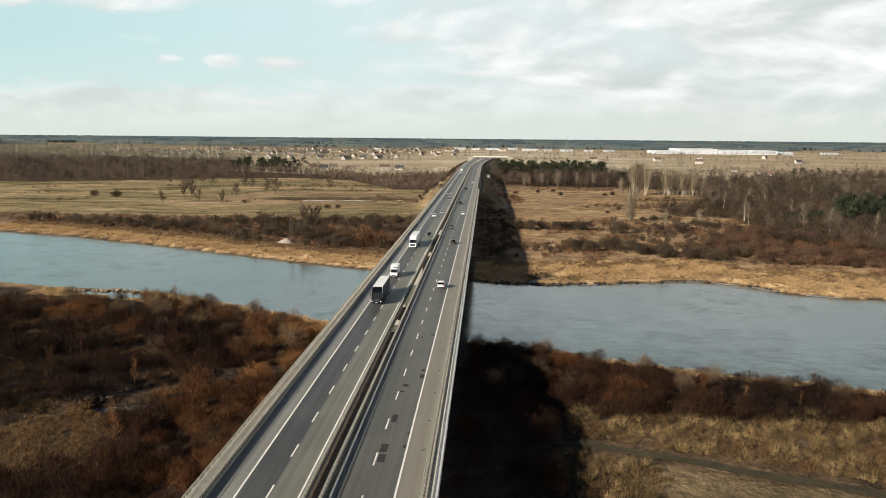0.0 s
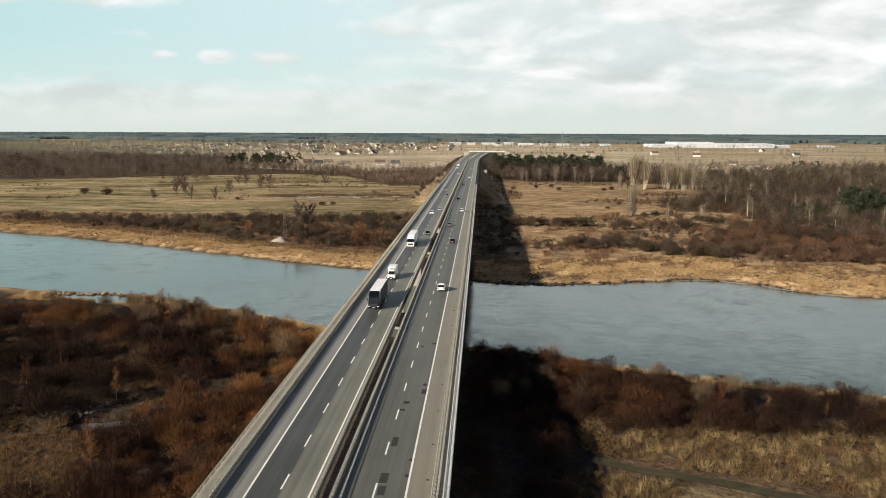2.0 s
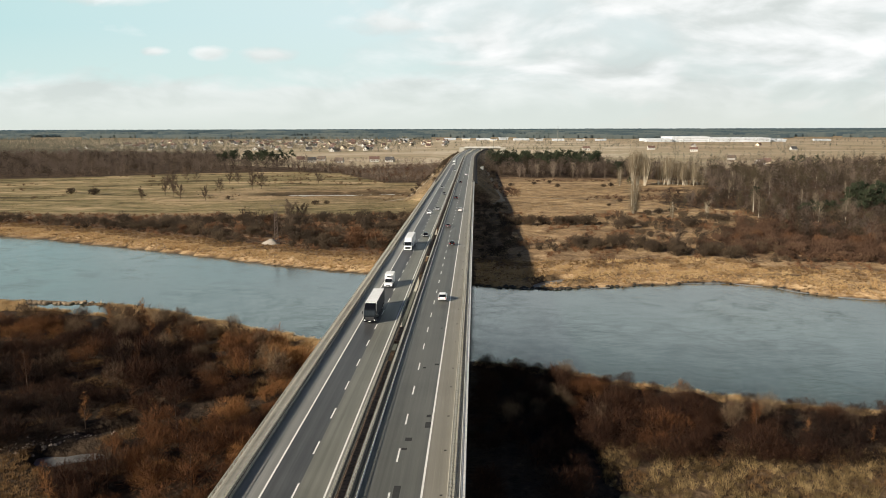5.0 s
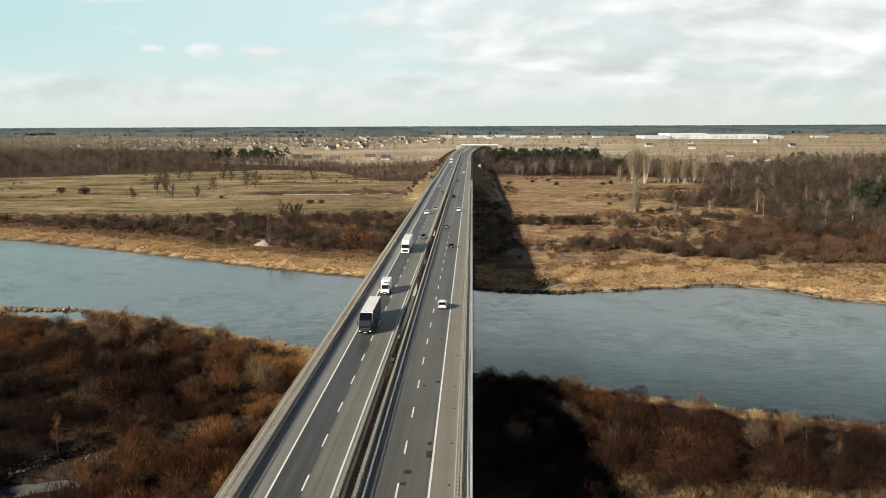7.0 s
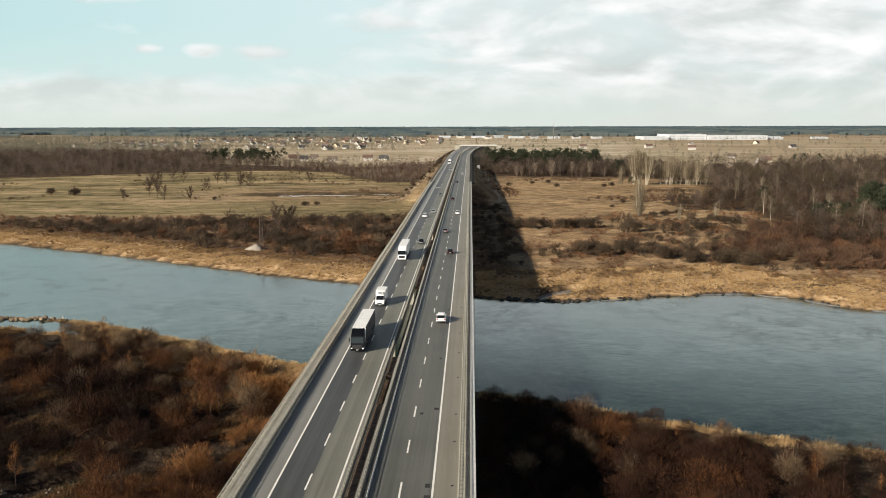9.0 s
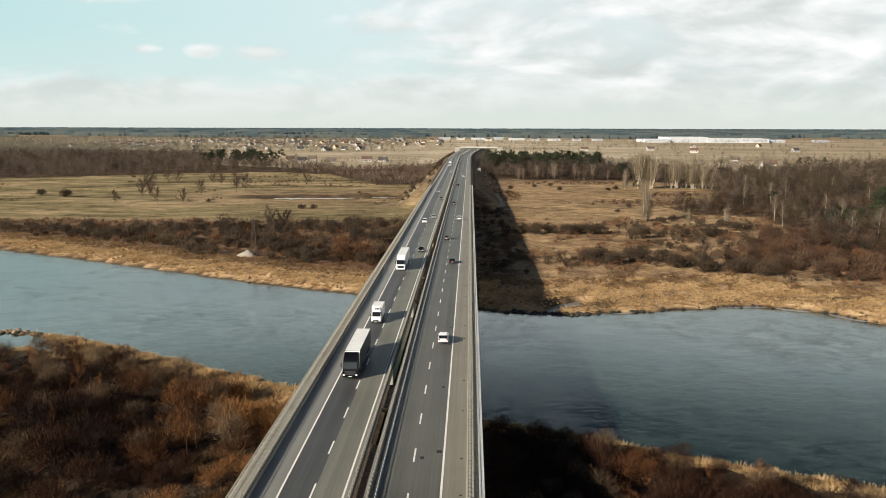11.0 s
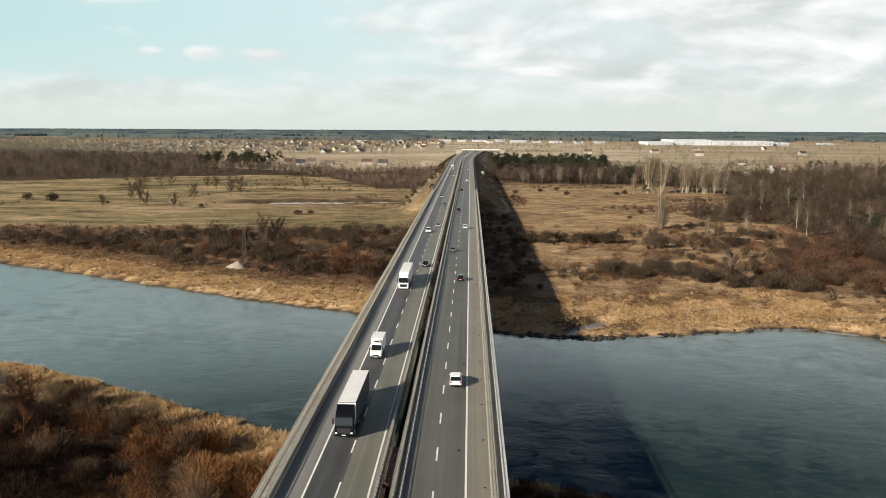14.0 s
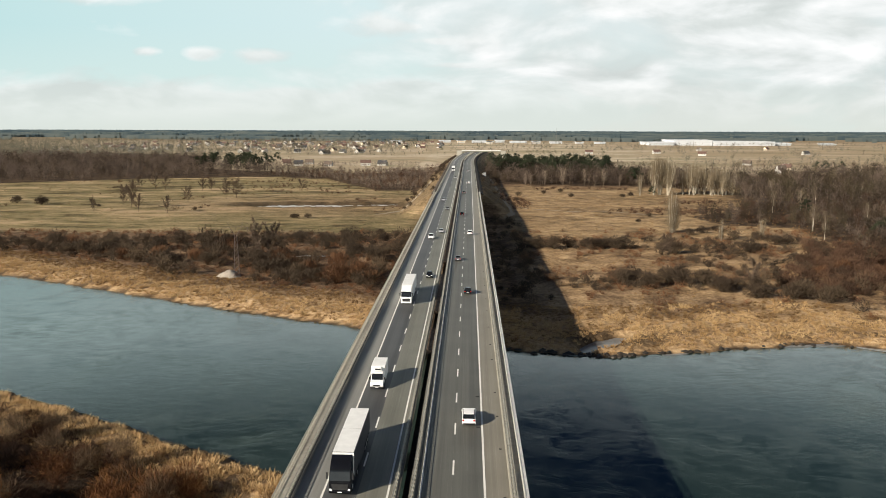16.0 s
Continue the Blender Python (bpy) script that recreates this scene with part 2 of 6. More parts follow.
M["ice_dull"] = simple("dull_puddle_ice", (0.10, 0.105, 0.105), (0.24, 0.24, 0.235), 0.5, 0.3, 0.0, 0.4)
M["bark"] = plant("bark", [(0.1, (0.07, 0.05, 0.036)), (0.9, (0.15, 0.11, 0.08))])
M["sand"] = simple("pale_sand", (0.24, 0.21, 0.175), (0.38, 0.335, 0.28), 1.5, 0.95, relief=0.5)
M["rock"] = simple("mossy_stone", (0.10, 0.075, 0.05), (0.30, 0.225, 0.145), 1.2, 0.7, relief=0.6)


def ground_material():
    m, n, b = material("ground_cover", 0.95, 0.0, 0.1)
    p = world_pos(n)
    sep = n.add("ShaderNodeSeparateColor")
    at = n.add("ShaderNodeAttribute", attribute_name="cover")
    n.link(at.outputs["Color"], sep.inputs[0])
    straw, grass, bare = sep.outputs
    fine = n.noise(p, 0.9, 6.0, 0.7)
    mid = n.noise(p, 0.11, 5.0, 0.6)
    band = n.add("ShaderNodeMapping")
    n.link(p, band.inputs["Vector"])
    band.inputs["Scale"].default_value = (0.35, 1.0, 1.0)
    wide = n.noise(band.outputs[0], 0.022, 7.0, 0.62, 0.8)
    f = n.math("ADD", n.math("MULTIPLY", fine, 0.5), n.math("MULTIPLY", mid, 0.5))
    litter = n.ramp(f, [(0.37, (0.040, 0.026, 0.017)), (0.5, (0.135, 0.086, 0.052)), (0.63, (0.29, 0.195, 0.118))])
    reed = n.ramp(f, [(0.36, (0.13, 0.080, 0.042)), (0.5, (0.36, 0.240, 0.128)), (0.64, (0.57, 0.41, 0.235))])
    w2 = n.math("ADD", n.math("MULTIPLY", wide, 0.58), n.math("MULTIPLY", f, 0.42))
    lines = n.add("ShaderNodeMapping")
    n.link(p, lines.inputs["Vector"])
    lines.inputs["Scale"].default_value = (0.018, 0.060, 1.0)
    lines.inputs["Rotation"].default_value = (0, 0, radians(-7))
    w2 = n.math("ADD", n.math("MULTIPLY", w2, 0.55), n.math("MULTIPLY", n.noise(lines.outputs[0], 1.0, 9.0, 0.72, 0.4), 0.45))
    turf = n.ramp(w2, [(0.425, (0.070, 0.052, 0.026)), (0.47, (0.160, 0.131, 0.062)), (0.52, (0.265, 0.205, 0.108)), (0.58, (0.43, 0.312, 0.185))])
    # near-black soil, which also paints shade into the ground
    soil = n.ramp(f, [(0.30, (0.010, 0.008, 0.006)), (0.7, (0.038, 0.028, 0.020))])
    straw = n.math("MULTIPLY", straw, n.span(w2, 0.42, 0.53, 0.50, 1.0))
    c = n.mix(straw, litter, reed)
    c = n.mix(grass, c, turf)
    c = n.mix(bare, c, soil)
    strip = n.add("ShaderNodeMapping")
    n.link(p, strip.inputs["Vector"])
    strip.inputs["Scale"].default_value = (0.004, 0.007, 1.0)
    plots = n.noise(strip.outputs[0], 1.0, 2.0, 0.4, 0.3)
    # dry far fields, lightened in colour to stand for distance haze too
    field = n.ramp(plots, [(0.36, (0.29, 0.245, 0.160)), (0.46, (0.42, 0.345, 0.240)), (0.53, (0.34, 0.280, 0.188)), (0.60, (0.52, 0.430, 0.325)), (0.70, (0.34, 0.295, 0.195))])
    c = n.mix(at.outputs["Alpha"], c, field)
    n.link(c, b.inputs["Base Color"])
    lump = n.noise(p, 0.42, 3.0, 0.55)
    bump(n, b, n.math("ADD", f, n.math("MULTIPLY", lump, 1.6)), 0.9, 0.6)
    return m


def water_material():
    m, n, b = material("river_water", 0.10, 0.0, 0.5)
    p = world_pos(n)
    mp = n.add("ShaderNodeMapping")
    n.link(p, mp.inputs["Vector"])
    mp.inputs["Rotation"].default_value = (0, 0, radians(14))
    mp.inputs["Scale"].default_value = (0.85, 0.75, 1)
    rip = n.noise(mp.outputs[0], 1.3, 4.0, 0.60, 0.6)
    drift = n.noise(mp.outputs[0], 0.075, 6.0, 0.66, 1.6)
    swirl = n.noise(mp.outputs[0], 0.028, 5.0, 0.6, 0.8)
    b.inputs["IOR"].default_value = 1.33
    b.inputs["Specular Tint"].default_value = (0.87, 1.0, 0.93, 1.0)
    fleck = n.add("ShaderNodeMapping")
    n.link(p, fleck.inputs["Vector"])
    fleck.inputs["Rotation"].default_value = (0, 0, radians(20))
    fleck.inputs["Scale"].default_value = (0.24, 0.34, 1)
    strokes = n.noise(fleck.outputs[0], 1.0, 6.0, 0.70, 1.2)
    n.link(n.ramp(swirl, [(0.35, (0.012, 0.024, 0.022)), (0.5, (0.020, 0.034, 0.030)), (0.65, (0.030, 0.046, 0.038))]), b.inputs["Base Color"])
    calm = n.math("MULTIPLY", n.span(n.math("ADD", n.math("MULTIPLY", drift, 0.45), n.math("MULTIPLY", strokes, 0.55)), 0.43, 0.58), n.span(swirl, 0.36, 0.60, 0.45, 1.0))
    n.link(n.span(calm, 0.0, 1.0, 0.06, 0.24), b.inputs["Roughness"])
    h = n.math("ADD", n.math("MULTIPLY", rip, n.span(calm, 0.0, 1.0, 0.15, 1.5)), n.math("MULTIPLY", strokes, 0.8))
    bump(n, b, h, 0.40, 0.034)
    return m


M["ground"] = ground_material()
M["water"] = water_material()


# ================= building helpers =================
def mesh_of(name, verts, faces, mat=None, smooth=False):
    me = bpy.data.meshes.new(name)
    me.from_pydata([tuple(v) for v in verts], [], [tuple(f) for f in faces])
    me.update()
    if mat:
        me.materials.append(mat)
    if smooth:
        me.polygons.foreach_set("use_smooth", [True] * len(me.polygons))
    return me


def soup(name, tri, mat, tint=None):
    """A mesh from an (n, 3, 3) array of triangles, with one tint value for each triangle."""
    tri = np.asarray(tri, np.float32)
    k = len(tri)
    me = bpy.data.meshes.new(name)
    me.vertices.add(k * 3)
    me.vertices.foreach_set("co", tri.reshape(-1))
    me.loops.add(k * 3)
    me.loops.foreach_set("vertex_index", np.arange(k * 3, dtype=np.int32))
    me.polygons.add(k)
    me.polygons.foreach_set("loop_start", np.arange(0, k * 3, 3, dtype=np.int32))
    me.update(calc_edges=True)
    if tint is None:
        tint = np.random.rand(k)
    at = me.attributes.new("tint", "FLOAT", "FACE")
    at.data.foreach_set("value", np.asarray(tint, np.float32))
    me.materials.append(mat)
    return me


def part(name, me, parent=None, label="", mat=None):
    """Links a mesh or bmesh as one object, as a part where a parent is given."""
    if isinstance(me, bmesh.types.BMesh):
        data = bpy.data.meshes.new(name)
        me.to_mesh(data)
        me.free()
        me = data
    if mat and not me.materials:
        me.materials.append(mat)
    ob = new(name, me)
    ob.parent = parent
    return tagged(ob, label)


def boxes(name, items, mat=None):
    """One mesh of axis-aligned boxes x0, x1, y0, y1, z0, z1."""
    v, f = [], []
    for x0, x1, y0, y1, z0, z1 in items:
        o = len(v)
        v += [(x0, y0, z0), (x1, y0, z0), (x1, y1, z0), (x0, y1, z0), (x0, y0, z1), (x1, y0, z1), (x1, y1, z1), (x0, y1, z1)]
        f += [[o + i for i in q] for q in ((0, 3, 2, 1), (4, 5, 6, 7), (0, 1, 5, 4), (1, 2, 6, 5), (2, 3, 7, 6), (3, 0, 4, 7))]
    return mesh_of(name, v, f, mat)


ROAD_C = 1.9


def road_x(y):
    """How far the road swings to the right beyond the bridge."""
    return max(0.0, y - 950.0) ** 2 / 8460.0 + max(0.0, y - 1300.0) ** 2 / 700.0


def road_z(y):
    return 0.003 * y if y < 500 else 1.5 + 0.6 * (1 - math.exp(-(y - 500) / 200.0))


def sweep(name, profile, ys, mat=None, closed=True):
    """A profile of (x, z) points carried along the road."""
    v, f, k = [], [], len(profile)
    for y in ys:
        v += [(x + road_x(y), y, z + road_z(y)) for x, z in profile]
    for i in range(len(ys) - 1):
        for j in range(k if closed else k - 1):
            a, b2 = i * k + j, i * k + (j + 1) % k
            f.append((a, a + k, b2 + k, b2))
    if closed:
        f.append(tuple(range(k)))
        f.append(tuple(reversed(range((len(ys) - 1) * k, len(ys) * k))))
    return mesh_of(name, v, f, mat)


def steps(y0, y1, d):
    k = max(1, int(math.ceil((y1 - y0) / d)))
    return [y0 + (y1 - y0) * i / k for i in range(k + 1)]


# ================= terrain =================
NEAR_SHORE = [(-2500, 900), (-600, 400), (-300, 300), (-160, 262), (-124, 252), (-102, 251), (-84, 244), (-63, 233), (-46, 223), (-25, 212),
              (16, 194), (31, 189), (47, 181), (60, 176), (75, 170), (88, 166), (108, 160), (220, 125), (500, 60), (2500, -300)]
FAR_SHORE = [(-2500, 1100), (-600, 540), (-249, 403), (-201, 387), (-145, 361), (-100, 338), (-72, 323), (-50, 313), (-23, 301), (16, 282),
             (36, 276), (49, 277), (75, 283), (90, 287), (105, 289), (121, 281), (130, 269), (145, 263), (160, 261), (260, 240), (500, 190), (2500, -100)]
NS, FS = np.array(NEAR_SHORE, float), np.array(FAR_SHORE, float)
WATER_Z = -13.5


def wob(x, s, seed):
    return np.sin(x * s + seed) * 0.5 + np.sin(x * s * 2.3 + seed * 1.7) * 0.3 + np.sin(x * s * 5.1 + seed * 2.9) * 0.2


def near_shore(x):
    return np.interp(x, NS[:, 0], NS[:, 1]) + 0.8 * wob(x, 0.35, 1.0)


def far_shore(x):
    return np.interp(x, FS[:, 0], FS[:, 1]) + 1.0 * wob(x, 0.3, 4.0)


# basins of standing water: centre, half sizes, turn in degrees, depth
BASINS = [(-106.5, 242.0, 22, 6.6, -24, 3.0), (-50.5, 137, 7.0, 3.4, 10, 2.8), (-46, 150, 7, 2.2, 35, 2.6), (-66, 128, 8, 2.4, 38, 2.6), (-106, 620, 40, 12, 4, 2.6),
          (-55, 629, 30, 9, 12, 2.6), (45, 287, 10, 4.0, 40, 2.6), (-58, 415, 16, 6, 5, 2.6), (125, 293, 9, 2.0, -10, 2.2)]


def smooth01(t):
    t = np.clip(t, 0, 1)
    return t * t * (3 - 2 * t)


def ground_z(x, y):
    x, y = np.asarray(x, float), np.asarray(y, float)
    a, b = near_shore(x), far_shore(x)
    inside = np.minimum(y - a, b - y)
    z = np.where(inside > 0, WATER_Z - np.minimum(0.05 + inside * 0.25, 2.5), WATER_Z + 0.12 + 1.5 * smooth01(-inside / 7.0))
    z = z + np.where(inside < -4, 0.22 * wob(x * 0.7 + y * 0.31, 0.21, 2.0) + 0.2 * wob(y - x * 0.4, 0.17, 5.0), 0)
    for cx, cy, rx, ry, turn, deep in BASINS:
        c, s = math.cos(radians(turn)), math.sin(radians(turn))
        u, w = ((x - cx) * c + (y - cy) * s) / rx, (-(x - cx) * s + (y - cy) * c) / ry
        r = np.sqrt(u * u + w * w) + 0.22 * wob(x * 1.3 + y, 0.5, 3.0)
        z = z - deep * (1 - smooth01((r - 0.55) / 0.75))
    z = z + 4.0 * smooth01((y - 800) / 900.0)
    # embankment that carries the road beyond the bridge
    ox = np.maximum(0, y - 950.0) ** 2 / 8460.0 + np.maximum(0, y - 1300.0) ** 2 / 700.0
    top = np.where(y < 500, 0.003 * y, 1.5 + 0.6 * (1 - np.exp(-(np.maximum(y, 500) - 500) / 200.0))) - 0.45
    side = np.maximum(0, np.abs(x - ROAD_C - ox) - 15.0)
    front = np.maximum(0, 566 - y)
    bank = top - np.sqrt(side ** 2 + front ** 2) / 1.6
    fade = smooth01((1440 - y) / 90)
    return np.maximum(z, np.where(fade > 0, bank * fade + z * (1 - fade), z))


WOOD_L = [(-900, 760), (-431, 800), (-330, 868), (-208, 915), (-150, 900), (-120, 930), (-190, 985), (-330, 1060), (-420, 1400), (-1300, 1900), (-1700, 1500)]
BELT_L = [(-215, 920), (-136, 880), (-68, 742), (-34, 735), (-24, 790), (-30, 1040), (-70, 1050), (-95, 985), (-215, 975)]
COPSE_R = [(26, 890), (30, 838), (66, 822), (110, 805), (160, 812), (215, 760), (300, 870), (240, 930), (150, 985), (40, 1000)]
EDGE_R = [(160, 372), (178, 450), (186, 512), (150, 520), (142, 560), (196, 610), (214, 705), (300, 870), (480, 1000), (640, 900), (460, 420), (330, 318), (220, 340)]
FLOORS = [WOOD_L, BELT_L, COPSE_R, EDGE_R]


def axis(*spans):
    out = []
    for a, b, d in spans:
        out += list(np.arange(a, b, d))
    return np.array(out + [spans[-1][1]])


def in_poly(x, y, poly):
    x, y = np.asarray(x, float), np.asarray(y, float)
    inside = np.zeros(x.shape, bool)
    for (x0, y0), (x1, y1) in zip(poly, poly[1:] + poly[:1]):
        with np.errstate(divide="ignore", invalid="ignore"):
            cut = (y0 > y) != (y1 > y)
            inside ^= cut & (x < (x1 - x0) * (y - y0) / (y1 - y0 + 1e-12) + x0)
    return inside


def patchy(x, y, size, seed):
    """Slow variation between 0 and 1."""
    k = 6.2832 / size
    v = np.sin(k * (x * 0.8 + y * 0.6) + seed) + np.sin(k * 1.7 * (x * -0.5 + y * 0.85) + 2.1 * seed) + np.sin(k * 2.9 * (x * 0.95 - y * 0.3) + 3.7 * seed)
    return 0.5 + v / 6.0


def cover(x, y):
    """Weights of straw, grass, bare ground with painted shade, and pale far fields."""
    x, y = np.asarray(x, float), np.asarray(y, float)
    a, b = near_shore(x), far_shore(x)
    jig = 5 * wob(x + 0.6 * y, 0.09, 1.5) + 3 * wob(y - x * 0.5, 0.23, 7.0)
    straw, grass, bare = (np.zeros(x.shape) for _ in range(3))
    d = y - b
    straw = np.maximum(straw, np.where(d > 0, 1 - smooth01((d - np.where(x < 0, 19, 34) + jig) / 10), 0))
    # right bank behind the reeds: mixed dry grass
    rightside = smooth01((x - 20) / 15) * smooth01((d - 20) / 15) * (1 - smooth01((y - 760) / 60))
    straw = np.maximum(straw, rightside * np.clip(0.80 + 0.045 * jig, 0.35, 1.0))
    grass = np.maximum(grass, 0.18 * rightside * smooth01((y - 420) / 60))
    scrubby = (patchy(x, y, 55, 3.4) > 0.55) & (x > 25) & (y < 500)
    straw = np.where(scrubby & (d > 30), 0.35 * straw, straw)
    # meadow on the left beyond the shrubs
    mead = smooth01((y - (465 + jig)) / 25) * (1 - smooth01((x + 30) / 25)) * (1 - smooth01((y - 980) / 120))
    damp = np.exp(-((x + 75) / 105) ** 2 - ((y - 622) / 70) ** 2)
    grass = np.maximum(grass, mead * (1 - 0.8 * damp))
    straw = np.maximum(straw, 0.62 * mead * damp)
    # far fields
    far = smooth01((y - 950) / 200)
    straw = np.maximum(straw, 0.62 * far)
    grass = np.maximum(grass, 0.45 * far * (wob(y * 0.4 + x * 0.05, 0.03, 2.0) > 0.1))
    # near banks
    e = a - y
    shore = np.where(e > 0, 1 - smooth01((e - 9 + 0.6 * jig) / 6), 0)
    straw = np.maximum(straw, 0.8 * shore * (y < a))
    straw = np.maximum(straw, 0.22 * smooth01((x - 38) / 6) * (y < 145 + jig) * (y > 60))
    grass = np.maximum(grass, 0.62 * smooth01((x - 44) / 4) * smooth01((120 - (x - 44) * 0.33 - y) / 4) * (y > 40))
    straw = np.maximum(straw, 0.16 * ((x + 62) ** 2 / 20 ** 2 + (y - 116) ** 2 / 17 ** 2 < 1 + 0.05 * jig))
    # wet margins; shade under shrubs and in the bridge's shadow painted as dark soil
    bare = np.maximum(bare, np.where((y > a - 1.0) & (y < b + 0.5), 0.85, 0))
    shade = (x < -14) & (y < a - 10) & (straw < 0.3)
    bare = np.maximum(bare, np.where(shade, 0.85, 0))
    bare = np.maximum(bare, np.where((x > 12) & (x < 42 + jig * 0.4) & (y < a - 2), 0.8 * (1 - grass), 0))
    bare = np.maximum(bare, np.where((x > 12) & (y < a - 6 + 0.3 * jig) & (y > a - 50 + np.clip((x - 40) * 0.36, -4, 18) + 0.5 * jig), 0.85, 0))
    for cx, cy, rx, ry, turn, deep in BASINS:
        r = np.sqrt(((x - cx) / (rx * 1.5)) ** 2 + ((y - cy) / (ry * 1.7)) ** 2)
        bare = np.maximum(bare, 0.7 * (1 - smooth01((r - 0.7) / 0.5)))
    bare = np.maximum(bare, np.where((x > 36) & (y < 150 + jig) & (y > 40), (0.55 + 0.15 * wob(x - y, 0.3, 2.0)) * (1 - 0.45 * grass), 0))
    # shade beneath the decks is painted into the ground cover
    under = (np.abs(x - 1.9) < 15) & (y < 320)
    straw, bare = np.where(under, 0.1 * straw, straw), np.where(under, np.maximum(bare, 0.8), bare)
    # wood floors darkened, the shade of the trees put into the cover
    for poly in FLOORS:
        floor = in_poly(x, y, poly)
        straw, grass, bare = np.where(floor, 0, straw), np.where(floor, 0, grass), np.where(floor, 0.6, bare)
    # mown verge of the embankment
    ox = np.maximum(0, y - 950.0) ** 2 / 8460.0 + np.maximum(0, y - 1300.0) ** 2 / 700.0
    emb = (y > 556) & (y < 1370) & (np.abs(x - ROAD_C - ox) < 34)
    straw, grass, bare = np.where(emb, 0.40, straw), np.where(emb, 0.30, grass), np.where(emb, 0.22 + 0.1 * wob(y + x, 0.2, 1.0), bare)
    pale = smooth01((y - 930) / 120) * (1 - 0.6 * emb) * np.where(x < -60, 0.85, 1.0 - 0.35 * smooth01((x - 250) / 250))
    deepwood = smooth01((y - 2680) / 150)
    pale, bare = pale * (1 - 0.55 * deepwood), np.maximum(bare, 0.22 * deepwood)
    for poly in FLOORS:
        pale = np.where(in_poly(x, y, poly), 0, pale)
    return straw, grass, bare, pale


def build_ground():
    gx = axis((-5200, -1200, 250), (-1200, -440, 38), (-440, -180, 9), (-180, 180, 2.0), (180, 440, 9), (440, 1200, 38), (1200, 5200, 250))
    gy = axis((-700, 40, 37), (40, 330, 2.0), (330, 640, 5), (640, 1000, 12), (1000, 1700, 14), (1700, 2000, 50), (2000, 5400, 200))
    X, Y = np.meshgrid(gx, gy)
    Z = ground_z(X, Y)
    near = (np.abs(X) < 300) & (Y < 700)
    Z = Z + np.where(near, np.random.RandomState(3).rand(*X.shape) * 0.18, 0)
    ny, nx = X.shape
    me = bpy.data.meshes.new("ground")
    idx = np.arange(nx * ny).reshape(ny, nx)
    quads = np.stack([idx[:-1, :-1], idx[:-1, 1:], idx[1:, 1:], idx[1:, :-1]], -1).reshape(-1, 4)
    me.vertices.add(nx * ny)
    me.vertices.foreach_set("co", np.stack([X, Y, Z], -1).astype(np.float32).reshape(-1))
    me.loops.add(len(quads) * 4)
    me.loops.foreach_set("vertex_index", quads.astype(np.int32).reshape(-1))
    me.polygons.add(len(quads))
    me.polygons.foreach_set("loop_start", np.arange(0, len(quads) * 4, 4, dtype=np.int32))
    me.update(calc_edges=True)
    me.polygons.foreach_set("use_smooth", np.ones(len(quads), bool))
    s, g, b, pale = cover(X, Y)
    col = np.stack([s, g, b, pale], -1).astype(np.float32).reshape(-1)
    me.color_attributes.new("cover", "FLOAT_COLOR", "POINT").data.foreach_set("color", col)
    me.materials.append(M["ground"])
    return tagged(new("ground", me), "flat river plain with dry straw grass and brown soil", "ground", kind="structure")


build_ground()
river = part("river", boxes("river", [(-2600, 2600, -700, 1150, WATER_Z - 0.3, WATER_Z)], M["water"]))
tagged(river, "wide grey-blue river with gentle ripples", "river", kind="structure")


def pond_ice(cx, cy, rx, ry, turn, mat):
    v = [(0, 0, 0)] + [(math.cos(a) * rx, math.sin(a) * ry, 0) for a in np.arange(28) * math.pi / 14]
    low = [(p[0], p[1], -0.12) for p in v]
    f = [(0, 1 + k, 1 + (k + 1) % 28) for k in range(28)] + [(29, 30 + (k + 1) % 28, 30 + k) for k in range(28)]
    f += [(1 + k, 30 + k, 30 + (k + 1) % 28, 1 + (k + 1) % 28) for k in range(28)]
    o = part("pond_ice", mesh_of("pond_ice", v + low, f, mat))
    o.matrix_basis = pose(cx, cy, WATER_Z + 0.03 + 0.0003 * (cx + 112), 0, 0, turn)
    tagged(o, "thin pale ice over a shallow pond in the grass", "ice", "frozen ponds")


for k in (1, 4, 5, 6, 7):
    pond_ice(*[BASINS[k][0], BASINS[k][1], BASINS[k][2] * 1.55, BASINS[k][3] * 1.45, BASINS[k][4], M["ice_dull" if k in (1, 6, 7) else "ice"]])


def field_track(points, half, mat, label):
    """A worn track with two ruts that follows the ground along a smooth line."""
    pts = np.array(points, float)
    at = np.linspace(0, len(pts) - 1, 26 * (len(pts) - 1))
    line = np.stack([np.interp(at, np.arange(len(pts)), pts[:, k]) for k in (0, 1)], 1)
    for _ in range(12):
        line[1:-1] = 0.25 * line[:-2] + 0.5 * line[1:-1] + 0.25 * line[2:]
    go = np.gradient(line, axis=0)
    go /= np.linalg.norm(go, axis=1, keepdims=True)
    v, f = [], []
    for k, (c, d) in enumerate(zip(line, go)):
        for w in (-1.0, -0.6, -0.26, 0.26, 0.6, 1.0):
            x0, y0 = c[0] - d[1] * w * half, c[1] + d[0] * w * half
            v.append((x0, y0, float(ground_z(x0, y0)) + 0.16 + (0.06 if abs(w) > 0.9 or abs(w) < 0.4 else 0.0)))
        if k:
            b = 6 * (k - 1)
            f += [(b + i, b + i + 1, b + i + 7, b + i + 6) for i in range(5)]
    tagged(part("track", mesh_of("track", v, f, mat, True)), label, "track", kind="structure")


